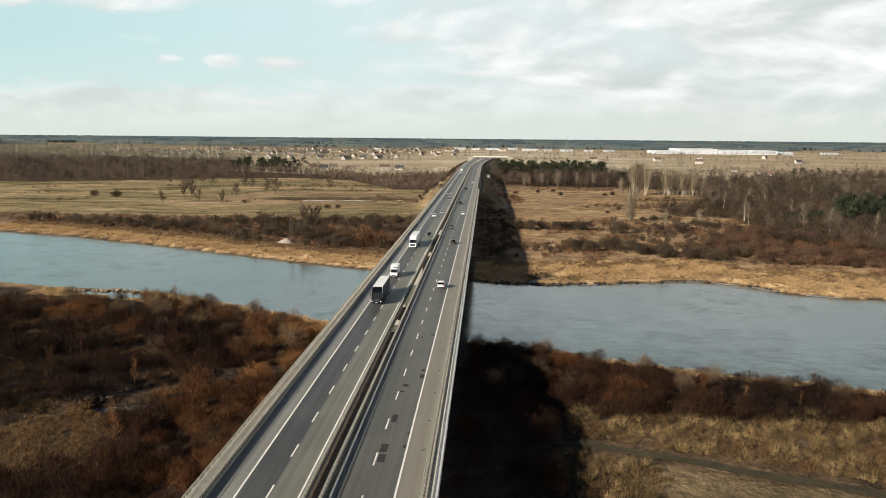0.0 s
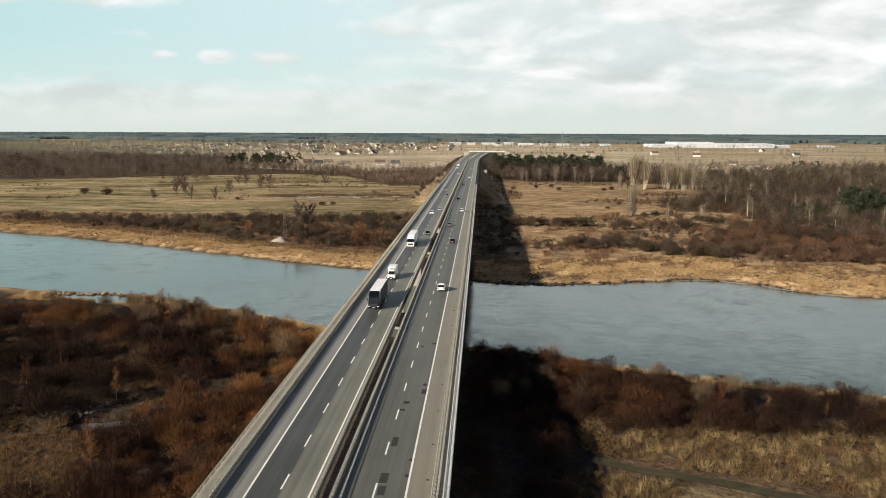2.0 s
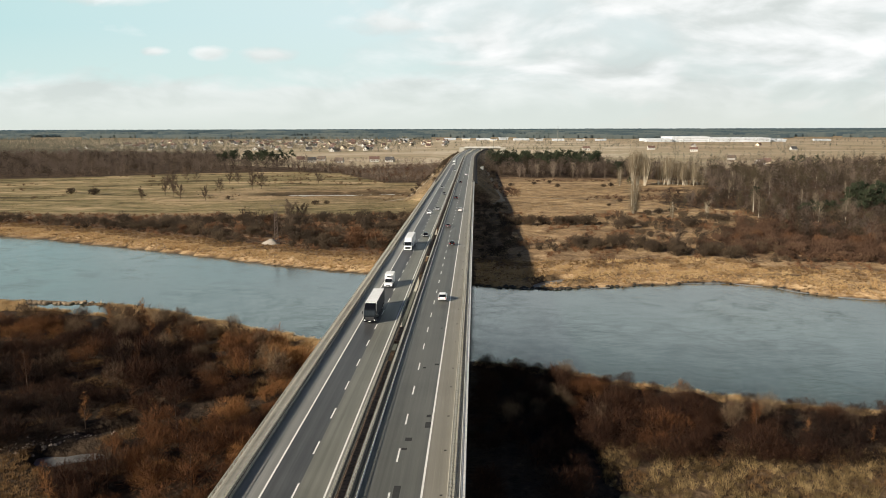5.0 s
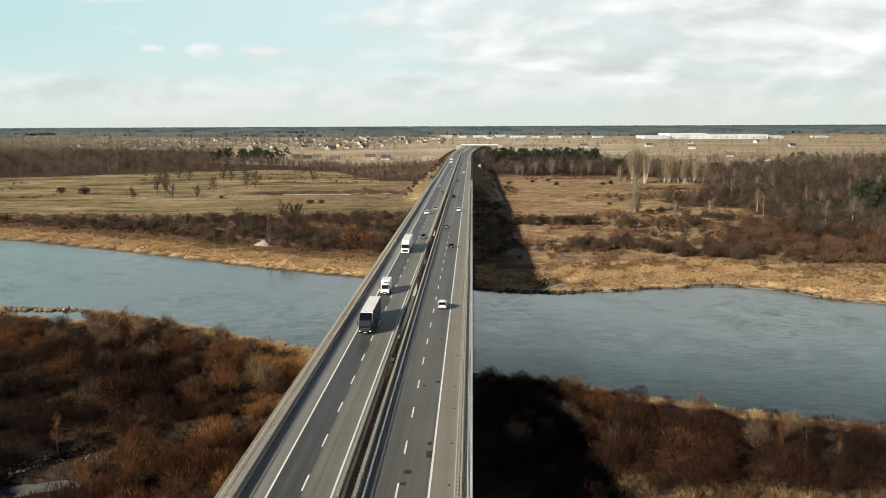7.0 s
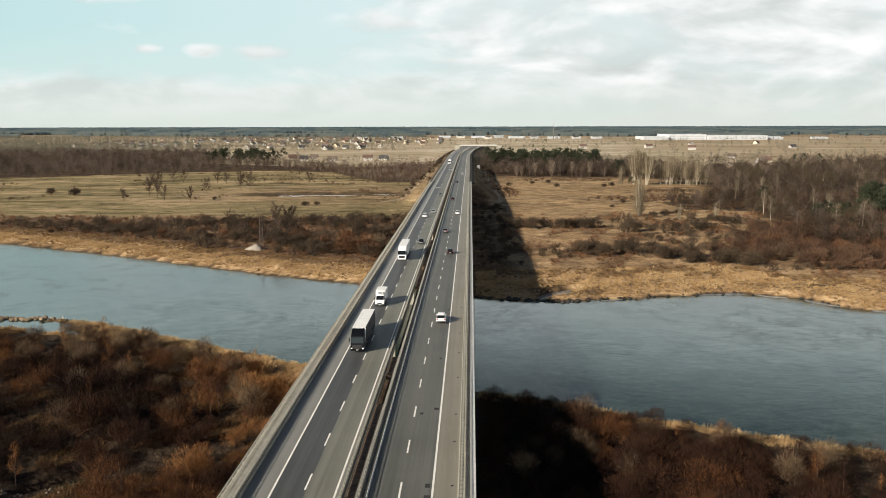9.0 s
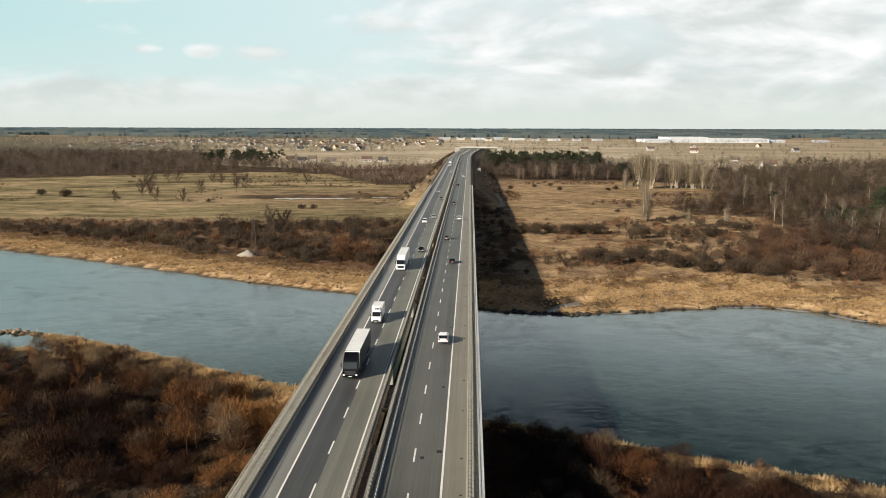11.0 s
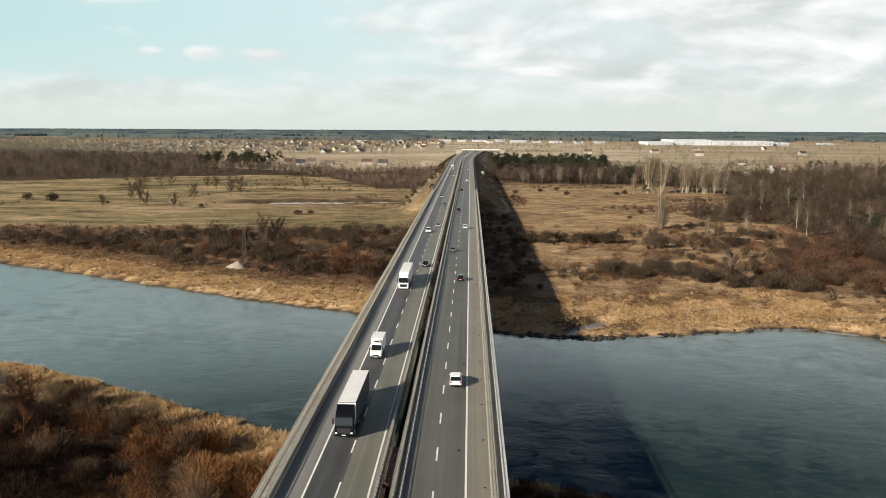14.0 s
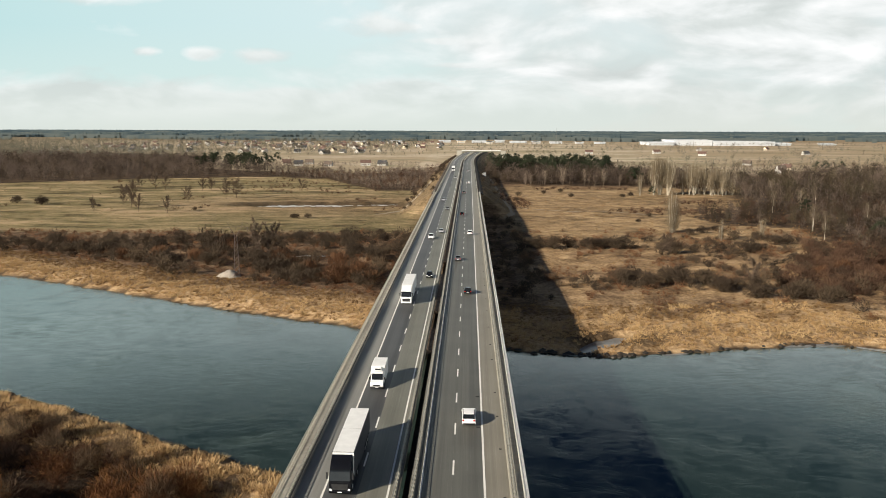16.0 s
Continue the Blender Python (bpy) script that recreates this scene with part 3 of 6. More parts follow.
M["mud"] = simple("track_mud", (0.026, 0.022, 0.010), (0.062, 0.051, 0.025), 0.9, 0.9, relief=0.5)
M["dry_earth"] = simple("dry_track_earth", (0.20, 0.160, 0.115), (0.36, 0.295, 0.215), 0.8, 0.95, relief=0.4)
field_track([(38, 124.4), (54, 117.8), (69, 111.6), (84, 106.2), (100, 100.4)], 1.35, M["mud"], "narrow muddy field track through dry grass")
field_track([(30, 545), (36, 560), (36.5, 580), (34, 625), (32, 700), (28.5, 815)], 1.7, M["dry_earth"], "pale dirt track at the foot of the embankment")
field_track([(-48, 560), (-34, 582), (-28, 632), (-25, 700), (-24, 770)], 1.6, M["dry_earth"], "pale dirt track at the foot of the embankment")
field_track([(32, 625), (50, 600), (72, 585), (95, 590), (120, 570)], 0.8, M["dry_earth"], "faint footpath across the dry plain")


# thin ice crust that clings to the far shore
for cx, rx, ry, turn in ((92, 5.5, 0.9, 8), (101, 6.0, 1.1, 4), (112, 5.0, 1.0, -30), (124, 5.5, 1.2, -48), (60, 3.5, 0.5, 12), (140, 6.0, 1.0, -20)):
    pond_ice(cx, float(far_shore(cx)) - 0.8, rx, ry, turn, M["ice_dull"])


# ================= bridge =================
Y_START, Y_BRIDGE, Y_END = -120.0, 566.0, 1345.0
bridge = tagged(new("bridge"), "long twin-deck concrete motorway bridge over the river", "bridge", kind="structure")
ys_b = steps(Y_START, Y_BRIDGE, 20)
ys_r = steps(Y_BRIDGE, Y_END, 22)
ys_all = ys_b + ys_r[1:]
for x0, x1 in ((-12.20, 1.42), (2.55, 15.58)):
    w = x1 - x0
    prof = [(x0, 0.0), (x0, -0.35), (x0 + 2.6, -0.6), (x0 + 3.6, -2.6), (x1 - 3.6, -2.6), (x1 - 2.6, -0.6), (x1, -0.35), (x1, 0.0)]
    part("deck", sweep("deck", prof, ys_b, M["concrete"]), bridge)
for py in range(-88, 560, 60):
    for cx in (-5.3, 9.25):
        z1 = road_z(py) - 2.6
        part("pier", boxes("pier", [(cx - 3.4, cx + 3.4, py - 0.9, py + 0.9, -16.0, z1 - 0.9), (cx - 4.2, cx + 4.2, py - 1.2, py + 1.2, z1 - 0.9, z1)], M["concrete"]), bridge)
# kerbs and walkways
for x0, x1, h, mat in ((-12.20, -10.30, 0.20, "concrete"), (0.55, 1.44, 0.14, "concrete_dark"), (2.53, 3.25, 0.14, "concrete_dark"), (14.00, 15.58, 0.20, "concrete")):
    part("kerb", sweep("kerb", [(x0, -0.30), (x1, -0.30), (x1, h - 0.02), (x1 - 0.02, h), (x0 + 0.02, h), (x0, h - 0.02)], ys_b, M[mat]), bridge)
part("cornice", sweep("cornice", [(15.582, -0.5), (16.10, -0.5), (16.10, 0.30), (16.06, 0.34), (15.62, 0.34), (15.582, 0.30)], ys_b, M["concrete_white"]), bridge, "pale concrete edge beam")
part("cornice", sweep("cornice", [(-12.44, -0.5), (-12.202, -0.5), (-12.202, 0.24), (-12.23, 0.27), (-12.41, 0.27), (-12.44, 0.24)], ys_b, M["concrete"]), bridge, "pale concrete edge beam")

road = tagged(new("road"), "grey asphalt motorway with two carriageways and worn lanes", "road", kind="structure")
STRIPS = [("shoulder", -10.30, -7.10, "asphalt_grey"), ("lane", -7.10, -3.30, "asphalt_new"), ("lane", -3.30, 0.55, "asphalt_old"),
          ("lane", 3.25, 7.35, "asphalt_mid"), ("lane", 7.35, 11.30, "asphalt_mid"), ("shoulder", 11.30, 14.00, "asphalt_shoulder")]
for nm, x0, x1, mat in STRIPS:
    part(nm, sweep(nm, [(x0, -0.05), (x1 - 0.003, -0.05), (x1 - 0.003, 0.012), (x0, 0.012)], ys_all, M[mat]), road)
part("roadbed", sweep("roadbed", [(-14.5, -1.2), (18.3, -1.2), (16.6, -0.06), (-12.8, -0.06)], ys_r, M["soil"]), road)
part("median_strip", sweep("median_strip", [(0.553, -0.05), (3.247, -0.05), (3.247, 0.03), (0.553, 0.03)], ys_r, M["soil"]), road)
LINES = [(-7.19, 0.24), (0.16, 0.24), (3.81, 0.22), (11.13, 0.26)]
for x, w in LINES:
    part("edge_line", sweep("edge_line", [(x - w / 2, 0.014), (x + w / 2, 0.014), (x + w / 2, 0.02), (x - w / 2, 0.02)], ys_all, M["paint"]), road)
for x, y0 in ((-3.48, 3.2), (7.43, 1.35)):
    dash = None
    for i in range(-4, 109):
        y = y0 + 12 * i
        if dash is None:
            dash = boxes("dash", [(-0.11, 0.11, 0, 4.0, 0.014, 0.02)], M["paint"])
        o = part("dash", dash, road)
        o.matrix_basis = pose(x + road_x(y), y, road_z(y + 2), 0, 0, 0)
# dark strip added deep between the decks, in place of shade in the slot
part("drip_tray", sweep("drip_tray", [(1.43, -2.58), (2.54, -2.58), (2.54, -2.46), (1.43, -2.46)], ys_b, M["soil"]), bridge, "dark strip added between the decks to keep the slot black")
# soil that fills parts of the slot between the decks
for y0, y1 in ((-120, 150), (163, 173), (232, 247), (262, 305), (325, 566)):
    part("median_fill", sweep("median_fill", [(1.445, -0.6), (2.525, -0.6), (2.525, 0.10), (1.445, 0.10)], steps(y0, y1, 12), M["median_litter"]), bridge)


# ================= guard rails and railings =================
def guard_rail(x, face, mats=("zinc_dull", "zinc_worn"), y_parts=(68, 366)):
    """A steel guard rail with posts each metre; face is the side of the traffic."""
    g = tagged(new("guard_rail"), "galvanised steel guard rail with close-set posts on the bridge edge", "guard rail", "guard rails", "structure")
    s = face
    for nm, q in (("front_beam", 1), ("rear_beam", -1)):
        c = x + s * q * 0.21
        wave = [(c, 0.58), (c + s * q * 0.05, 0.63), (c + s * q * 0.01, 0.68), (c + s * q * 0.05, 0.73), (c, 0.78), (c - s * q * 0.03, 0.78), (c - s * q * 0.03, 0.58)]
        part(nm, sweep(nm, wave, ys_all, M[mats[0]]), g)
    part("top_rail", sweep("top_rail", [(x - 0.03, 1.07), (x + 0.03, 1.07), (x + 0.03, 1.12), (x - 0.03, 1.12)], ys_all, M["zinc"]), g)
    # black strip laid in for the deep shade between the beams
    part("foot_strip", sweep("foot_strip", [(x - 0.19, 0.204), (x + 0.19, 0.204), (x + 0.19, 0.209), (x - 0.19, 0.209)], ys_b, M["patch"]), g)
    me = boxes("post", [(-0.06, 0.06, -0.06, 0.06, 0.14, 1.07), (-0.176, 0.176, -0.20, 0.20, 0.62, 0.80)], M[mats[1]])
    rest = []
    for y in range(int(Y_START), 1300):
        if y_parts[0] <= y < y_parts[1]:
            part("post", me, g).matrix_basis = pose(x, y, road_z(y)) @ Matrix.Diagonal((s, 1, 1, 1))
        elif y < 566 or y % 2 == 0:
            cx, z = x + road_x(y), road_z(y)
            rest += [(cx - 0.06, cx + 0.06, y - 0.06, y + 0.06, z - 0.1, z + 1.07), (cx - 0.176, cx + 0.176, y - 0.20, y + 0.20, z + 0.62, z + 0.80)]
    tagged(part("post_row", boxes("post_row", rest, M[mats[1]]), g), kind="stuff")
    return g


guard_rail(-10.68, 1)
guard_rail(1.02, -1)
guard_rail(2.98, 1)
guard_rail(14.38, -1)


def railing(x, mat, label):
    g = tagged(new("railing"), label, "railing", "bridge railings", "structure")
    part("handrail", sweep("handrail", [(x - 0.06, 1.14), (x + 0.06, 1.14), (x + 0.06, 1.24), (x - 0.06, 1.24)], ys_b, M[mat]), g)
    part("bottom_rail", sweep("bottom_rail", [(x - 0.03, 0.32), (x + 0.03, 0.32), (x + 0.03, 0.38), (x - 0.03, 0.38)], ys_b, M[mat]), g)
    me = boxes("post", [(-0.05, 0.05, -0.05, 0.05, 0.2, 1.14)], M[mat])
    rest, bars = [], []
    for i in range(int((Y_BRIDGE - Y_START) / 2)):
        y = Y_START + 2 * i
        z = road_z(y)
        if 68 <= y < 566:
            part("post", me, g).matrix_basis = pose(x, y, z)
        else:
            rest.append((x - 0.05, x + 0.05, y - 0.05, y + 0.05, z + 0.2, z + 1.14))
        if y > 60:
            bars += [(x - 0.012, x + 0.012, y + 0.2 * k - 0.012, y + 0.2 * k + 0.012, z + 0.38, z + 1.14) for k in range(1, 10)]
    tagged(part("post_row", boxes("post_row", rest, M[mat]), g), kind="stuff")
    tagged(part("balusters", boxes("balusters", bars, M[mat]), g), kind="stuff")


railing(-12.08, "zinc_worn", "light grey steel railing with posts along the walkway")
railing(15.50, "zinc_light", "light grey steel railing above the pale edge beam")


# ================= plants =================
RNG = np.random.RandomState(11)


def unit(v):
    return v / (np.linalg.norm(v, axis=-1, keepdims=True) + 1e-9)


def blades(rng, base, dirs, length, width, out=None, stray=0.32):
    """Thin triangles that start at base, run along dirs and turn their faces outwards where out is given."""
    face = rng.randn(*dirs.shape) if out is None else unit(out) + stray * rng.randn(*dirs.shape)
    side = unit(np.cross(dirs, face)) * (np.asarray(width) / 2)[:, None]
    return np.stack([base - side, base + side, base + dirs * np.asarray(length)[:, None]], 1)


def tube(points, radii, sides=5):
    """Triangles of a tapered limb along points."""
    points, rings = np.asarray(points, float), []
    for i, (p, r) in enumerate(zip(points, radii)):
        d = unit((points[min(i + 1, len(points) - 1)] - points[max(i - 1, 0)])[None])[0]
        u = unit(np.cross(d, (0.3, 1.0, 0.2))[None])[0]
        w = np.cross(d, u)
        a = np.arange(sides) * 2 * math.pi / sides
        rings.append(p + r * (np.cos(a)[:, None] * u + np.sin(a)[:, None] * w))
    out = []
    for r0, r1 in zip(rings, rings[1:]):
        for k in range(sides):
            j = (k + 1) % sides
            out += [(r0[k], r0[j], r1[j]), (r0[k], r1[j], r1[k])]
    return np.array(out)


def shrub_tris(rng, r, h, n, width, stems=16, lobes=9):
    """A rounded, many-lobed leafless shrub of fine twigs on stems that fan out from its foot."""
    az, q = rng.rand(lobes) * 2 * math.pi, np.sqrt(rng.rand(lobes))
    cen = np.stack([np.cos(az) * r * 0.6 * q, np.sin(az) * r * 0.6 * q, h * (0.24 + 0.46 * rng.rand(lobes) * (1.1 - 0.6 * q))], 1)
    rad = r * (0.36 + 0.22 * rng.rand(lobes))
    i = rng.randint(0, lobes, n)
    u = unit(rng.randn(n, 3) + np.array([0, 0, 0.35]))
    base = cen[i] + u * (rad[i] * (0.45 + 0.55 * rng.rand(n)))[:, None] * np.array([1, 1, h / (1.7 * r)])
    base[:, 2] = np.maximum(base[:, 2], 0.05)
    dirs = unit(u * 0.75 + np.array([0, 0, 0.50]) + rng.randn(n, 3) * 0.38)
    tri = blades(rng, base, dirs, h * (0.08 + 0.15 * rng.rand(n)), width * (0.6 + 0.8 * rng.rand(n)), u * 0.7 + unit(base - np.array([0, 0, 0.25 * h])))
    tips = cen[rng.randint(0, lobes, stems)] + rng.randn(stems, 3) * 0.2 * r
    foot = tips * np.array([0.12, 0.12, 0])
    d = tips - foot
    st = blades(rng, foot, unit(d), np.linalg.norm(d, axis=1) * 1.15, np.full(stems, width * 1.7))
    return np.concatenate([tri, st])


def tussock_tris(rng, r, h, n, width):
    a, q = rng.rand(n) * 2 * math.pi, rng.rand(n) ** 0.6
    base = np.stack([np.cos(a) * r * 0.5 * q, np.sin(a) * r * 0.5 * q, np.zeros(n)], 1)
    dirs = unit(np.stack([np.cos(a) * q * r, np.sin(a) * q * r, np.full(n, h)], 1) + rng.randn(n, 3) * 0.22 * h)
    dirs[:, 2] = np.abs(dirs[:, 2]) + 0.1
    return blades(rng, base, unit(dirs), h * (0.6 + 0.6 * rng.rand(n)), width * (0.6 + 0.8 * rng.rand(n)), np.stack([np.cos(a), np.sin(a), np.full(n, 0.5)], 1), 0.6)


def bare_tree_tris(rng, h, n, width, spread=0.26, limbs=12, clear=0.25):
    """Trunk triangles and crown triangles of a leafless tree."""
    bend = rng.randn(2) * 0.03 * h
    pts = [(bend[0] * t * t, bend[1] * t * t, h * t * 0.86) for t in (0, 0.25, 0.5, 0.75, 1.0)]
    trunk = tube(pts, [0.012 * h, 0.010 * h, 0.007 * h, 0.004 * h, 0.002 * h])
    crown, starts, aims = [], [], []
    for k in range(limbs):
        t = clear + (0.95 - clear) * (k + rng.rand()) / limbs
        p0 = np.array([bend[0] * t * t, bend[1] * t * t, h * t * 0.86])
        a = rng.rand() * 2 * math.pi
        ln = h * spread * (1.15 - 0.6 * t) * (0.7 + 0.6 * rng.rand())
        d = unit(np.array([[math.cos(a), math.sin(a), 0.35 + 0.8 * t + 0.4 * rng.rand()]]))[0]
        p1 = p0 + d * ln * 0.6
        p2 = p1 + unit((d + np.array([0, 0, 0.5]))[None])[0] * ln * 0.6
        crown.append(tube([p0, p1, p2], [0.006 * h, 0.0035 * h, 0.001 * h], 3))
        for q in np.linspace(0.25, 1.0, 6):
            starts.append(p0 + (p2 - p0) * q)
            aims.append(d)
    starts, aims = np.array(starts), np.array(aims)
    i = rng.randint(0, len(starts), n)
    base = starts[i] + rng.randn(n, 3) * 0.022 * h
    dirs = unit(aims[i] * 0.5 + np.array([0, 0, 0.25]) + rng.randn(n, 3) * 0.55)
    crown.append(blades(rng, base, dirs, h * (0.05 + 0.09 * rng.rand(n)), width * (0.6 + 0.8 * rng.rand(n)), base - np.array([0, 0, 0.45 * h])))
    return trunk, np.concatenate(crown)


def pine_tris(rng, h, n, width):
    trunk = tube([(0, 0, 0), (0.1, 0, h * 0.5), (0, 0.1, h * 0.95)], [0.014 * h, 0.010 * h, 0.003 * h])
    lobes = []
    for k in range(14):
        t = 0.35 + 0.62 * (k + rng.rand()) / 14
        a = rng.rand() * 2 * math.pi
        q = h * 0.24 * (1.2 - t) / 0.6 * (0.5 + 0.7 * rng.rand())
        lobes.append((math.cos(a) * q, math.sin(a) * q, h * t))
    lobes = np.array(lobes)
    i = rng.randint(0, len(lobes), n)
    base = lobes[i] + rng.randn(n, 3) * np.array([0.055, 0.055, 0.028]) * h
    dirs = unit(rng.randn(n, 3) + np.array([0, 0, 0.3]))
    return trunk, blades(rng, base, dirs, h * (0.05 + 0.05 * rng.rand(n)), width * (0.7 + 0.7 * rng.rand(n)), base - np.array([0, 0, 0.5 * h]))


def far_tree_tris(rng, h, n, width):
    """A bare tree for deep woods: a stem, a few limbs and a lobed haze of twigs."""
    lobes = 7
    az, q = rng.rand(lobes) * 2 * math.pi, np.sqrt(rng.rand(lobes))
    cen = np.stack([np.cos(az) * 0.17 * h * q, np.sin(az) * 0.17 * h * q, h * (0.20 + 0.58 * rng.rand(lobes))], 1)
    i = rng.randint(0, lobes, n)
    u = unit(rng.randn(n, 3) + np.array([0, 0, 0.3]))
    base = cen[i] + u * (h * 0.15 * (0.4 + 0.6 * rng.rand(n)))[:, None] * np.array([1, 1, 1.25])
    dirs = unit(u * 0.6 + np.array([0, 0, 0.42]) + rng.randn(n, 3) * 0.42)
    tri = blades(rng, base, dirs, h * (0.06 + 0.10 * rng.rand(n)), width * (0.6 + 0.8 * rng.rand(n)), u * 0.6 + unit(base - np.array([0, 0, 0.4 * h])))
    aims = np.concatenate([np.array([[0.02, 0, 0.9 * h]]), cen[:4]])
    foot = np.stack([np.zeros(5), np.zeros(5), np.array([0, 0.2, 0.25, 0.3, 0.35]) * h], 1)
    d = aims - foot
    stem = blades(rng, foot, unit(d), np.linalg.norm(d, axis=1) * 1.1, np.array([0.014, 0.010, 0.010, 0.008, 0.008]) * h)
    return np.concatenate([tri, stem])


def fan_tree_tris(rng, h, stems, n, width, low=0.35):
    """A poplar clump: pale stems that rise steeply from one foot, with upright twigs."""
    trunk, starts, aims = [], [], []
    for k in range(stems):
        a, lean, top = rng.rand() * 2 * math.pi, (0.03 + 0.16 * rng.rand()) * h, h * (0.62 + 0.38 * rng.rand())
        foot = np.array([math.cos(a), math.sin(a), 0]) * 0.03 * h * rng.rand()
        pts = [foot + np.array([math.cos(a) * lean * q ** 0.8, math.sin(a) * lean * q ** 0.8, top * q]) for q in (0, 0.35, 0.7, 1.0)]
        trunk.append(tube(pts, [0.0078 * h, 0.0066 * h, 0.0048 * h, 0.002 * h], 4))
        for q in np.linspace(low, 0.97, 10):
            starts.append(foot + np.array([math.cos(a) * lean * q ** 0.8, math.sin(a) * lean * q ** 0.8, top * q]))
    starts = np.array(starts)
    i = rng.randint(0, len(starts), n)
    base = starts[i] + rng.randn(n, 3) * np.array([0.075, 0.075, 0.03]) * h
    dirs = unit(np.array([0, 0, 0.8]) + rng.randn(n, 3) * 0.25)
    return trunk, blades(rng, base, dirs, h * (0.04 + 0.07 * rng.rand(n)), width * (0.6 + 0.8 * rng.rand(n)), base - np.array([0, 0, 0.5 * h]))


def scatter(rng, box, gap, keep):
    """Jittered grid points in box x0, x1, y0, y1 for which keep(x, y) holds, within the part of the plain that the walk overlooks."""
    x0, x1, y0, y1 = box
    X, Y = np.meshgrid(np.arange(x0, x1, gap), np.arange(y0, y1, gap))
    X, Y = X.ravel() + (rng.rand(X.size) - 0.5) * gap * 1.1, Y.ravel() + (rng.rand(Y.size) - 0.5) * gap * 1.1
    ok = keep(X, Y) & (X > 12 - 0.69 * (Y + 8)) & (X < 30 + 0.56 * (Y + 8)) & (Y > 92)
    return X[ok], Y[ok]


def grove(name, xs, ys, shapes, scales, tints, mat, label, category, sink=0.05):
    """Many plants in one mesh of kind stuff."""
    tris, tint = [], []
    zs = ground_z(xs, ys) - sink
    turn = RNG.rand(len(xs)) * 2 * math.pi
    pick = RNG.randint(0, len(shapes), len(xs))
    for x, y, z, a, k, s, t in zip(xs, ys, zs, turn, pick, scales, tints):
        c, d = math.cos(a) * s, math.sin(a) * s
        m = np.array([[c, -d, 0], [d, c, 0], [0, 0, s]])
        sh = shapes[k] @ m.T + np.array([x, y, z])
        tris.append(sh)
        tint.append(np.full(len(sh), t))
    me = soup(name, np.concatenate(tris), mat, np.clip(np.concatenate(tint), 0, 1))
    return tagged(new(name, me), label, category, kind="stuff")


def on_ground(x, y, sink=0.05):
    return float(ground_z(x, y)) - sink


def clear_of_water(x, y):
    return ground_z(x, y) > WATER_Z + 0.35


def off_road(x, y, m=17.5):
    return np.abs(x - ROAD_C - np.array([road_x(v) for v in np.atleast_1d(y)])) > m


# ----- thickets of willow on the near banks -----
def thicket_left(x, y):
    a = near_shore(x)
    gap = np.where(x > -62, 14 + 6 * patchy(x, y, 30, 1.0), 12 + 14 * smooth01((-70 - x) / 12))
    reed = (x + 62) ** 2 / 19 ** 2 + (y - 116) ** 2 / 16 ** 2 < 1
    wet = (((x + 51) / 9) ** 2 + ((y - 134) / 8) ** 2 < 1) | ((x < -78) & (y > a - 30)) & (patchy(x, y, 20, 2.0) < 0.75)
    ditch = np.abs((y - 118) - (x + 62) * 0.85 - 14) < 3.0
    return (x < -15) & (y < a - gap) & ~reed & ~wet & ~(ditch & (x < -30)) & (patchy(x, y, 26, 4.0) > 0.29) & (patchy(x, y, 13, 1.1) > 0.20) & clear_of_water(x, y)


def thicket_right(x, y):
    a = near_shore(x)
    deep = 44 - np.clip((x - 40) * 0.36, -4, 18) + 5 * patchy(x, y, 40, 2.0)
    band = (y < a - 6.0) & (y > a - deep) & (patchy(x, y, 22, 5.0) > 0.16)
    shade = (x < 34) & (y < a - 10) & (patchy(x, y, 18, 2.5) > 0.55)
    return (x > 18) & (band | shade)


SHRUB_LEVELS = (0.22, 0.5, 0.8)
SHRUBS = []
for lev in SHRUB_LEVELS:
    for k in range(4):
        SHRUBS.append([soup("willow_shrub", shrub_tris(RNG, 2.3 + 0.25 * k, 3.1 + 0.35 * k, 1350, 0.040), M["shrub"], RNG.rand(1366) * 0.25 + lev - 0.12), lev])
SHRUB_SHAPES = [shrub_tris(RNG, 2.2 + 0.2 * k, 2.8 + 0.4 * k, 800, 0.052) for k in range(6)]
xl, yl = scatter(RNG, (-130, -14, 84, 250), 4.0, thicket_left)
xr, yr = scatter(RNG, (18, 135, 84, 196), 3.7, thicket_right)
px, py_ = np.concatenate([xl, xr]), np.concatenate([yl, yr])
# tone by patch; darker to the left, cloud shade put into the twigs
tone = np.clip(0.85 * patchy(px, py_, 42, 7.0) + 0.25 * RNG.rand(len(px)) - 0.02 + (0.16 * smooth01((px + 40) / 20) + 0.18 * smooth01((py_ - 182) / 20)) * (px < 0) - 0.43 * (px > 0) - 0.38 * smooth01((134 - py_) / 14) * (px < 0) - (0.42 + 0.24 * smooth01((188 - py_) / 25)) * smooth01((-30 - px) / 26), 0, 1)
size = 0.72 + 1.15 * patchy(px, py_, 34, 3.0) * (0.45 + 0.8 * RNG.rand(len(px)))
size = size * np.where(px > 0, 0.96, 1.05) * (0.6 + 0.4 * smooth01((near_shore(px) - py_ - 6) / 14))
order = np.argsort(np.hypot(px - 8, py_ - 120))
single, mass = order[:280], order[280:]
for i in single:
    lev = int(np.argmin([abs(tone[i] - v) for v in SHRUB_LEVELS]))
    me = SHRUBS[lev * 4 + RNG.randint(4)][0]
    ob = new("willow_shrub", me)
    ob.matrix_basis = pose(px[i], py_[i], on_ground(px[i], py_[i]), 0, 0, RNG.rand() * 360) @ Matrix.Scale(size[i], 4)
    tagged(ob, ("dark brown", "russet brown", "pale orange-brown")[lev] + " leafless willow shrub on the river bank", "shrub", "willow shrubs")
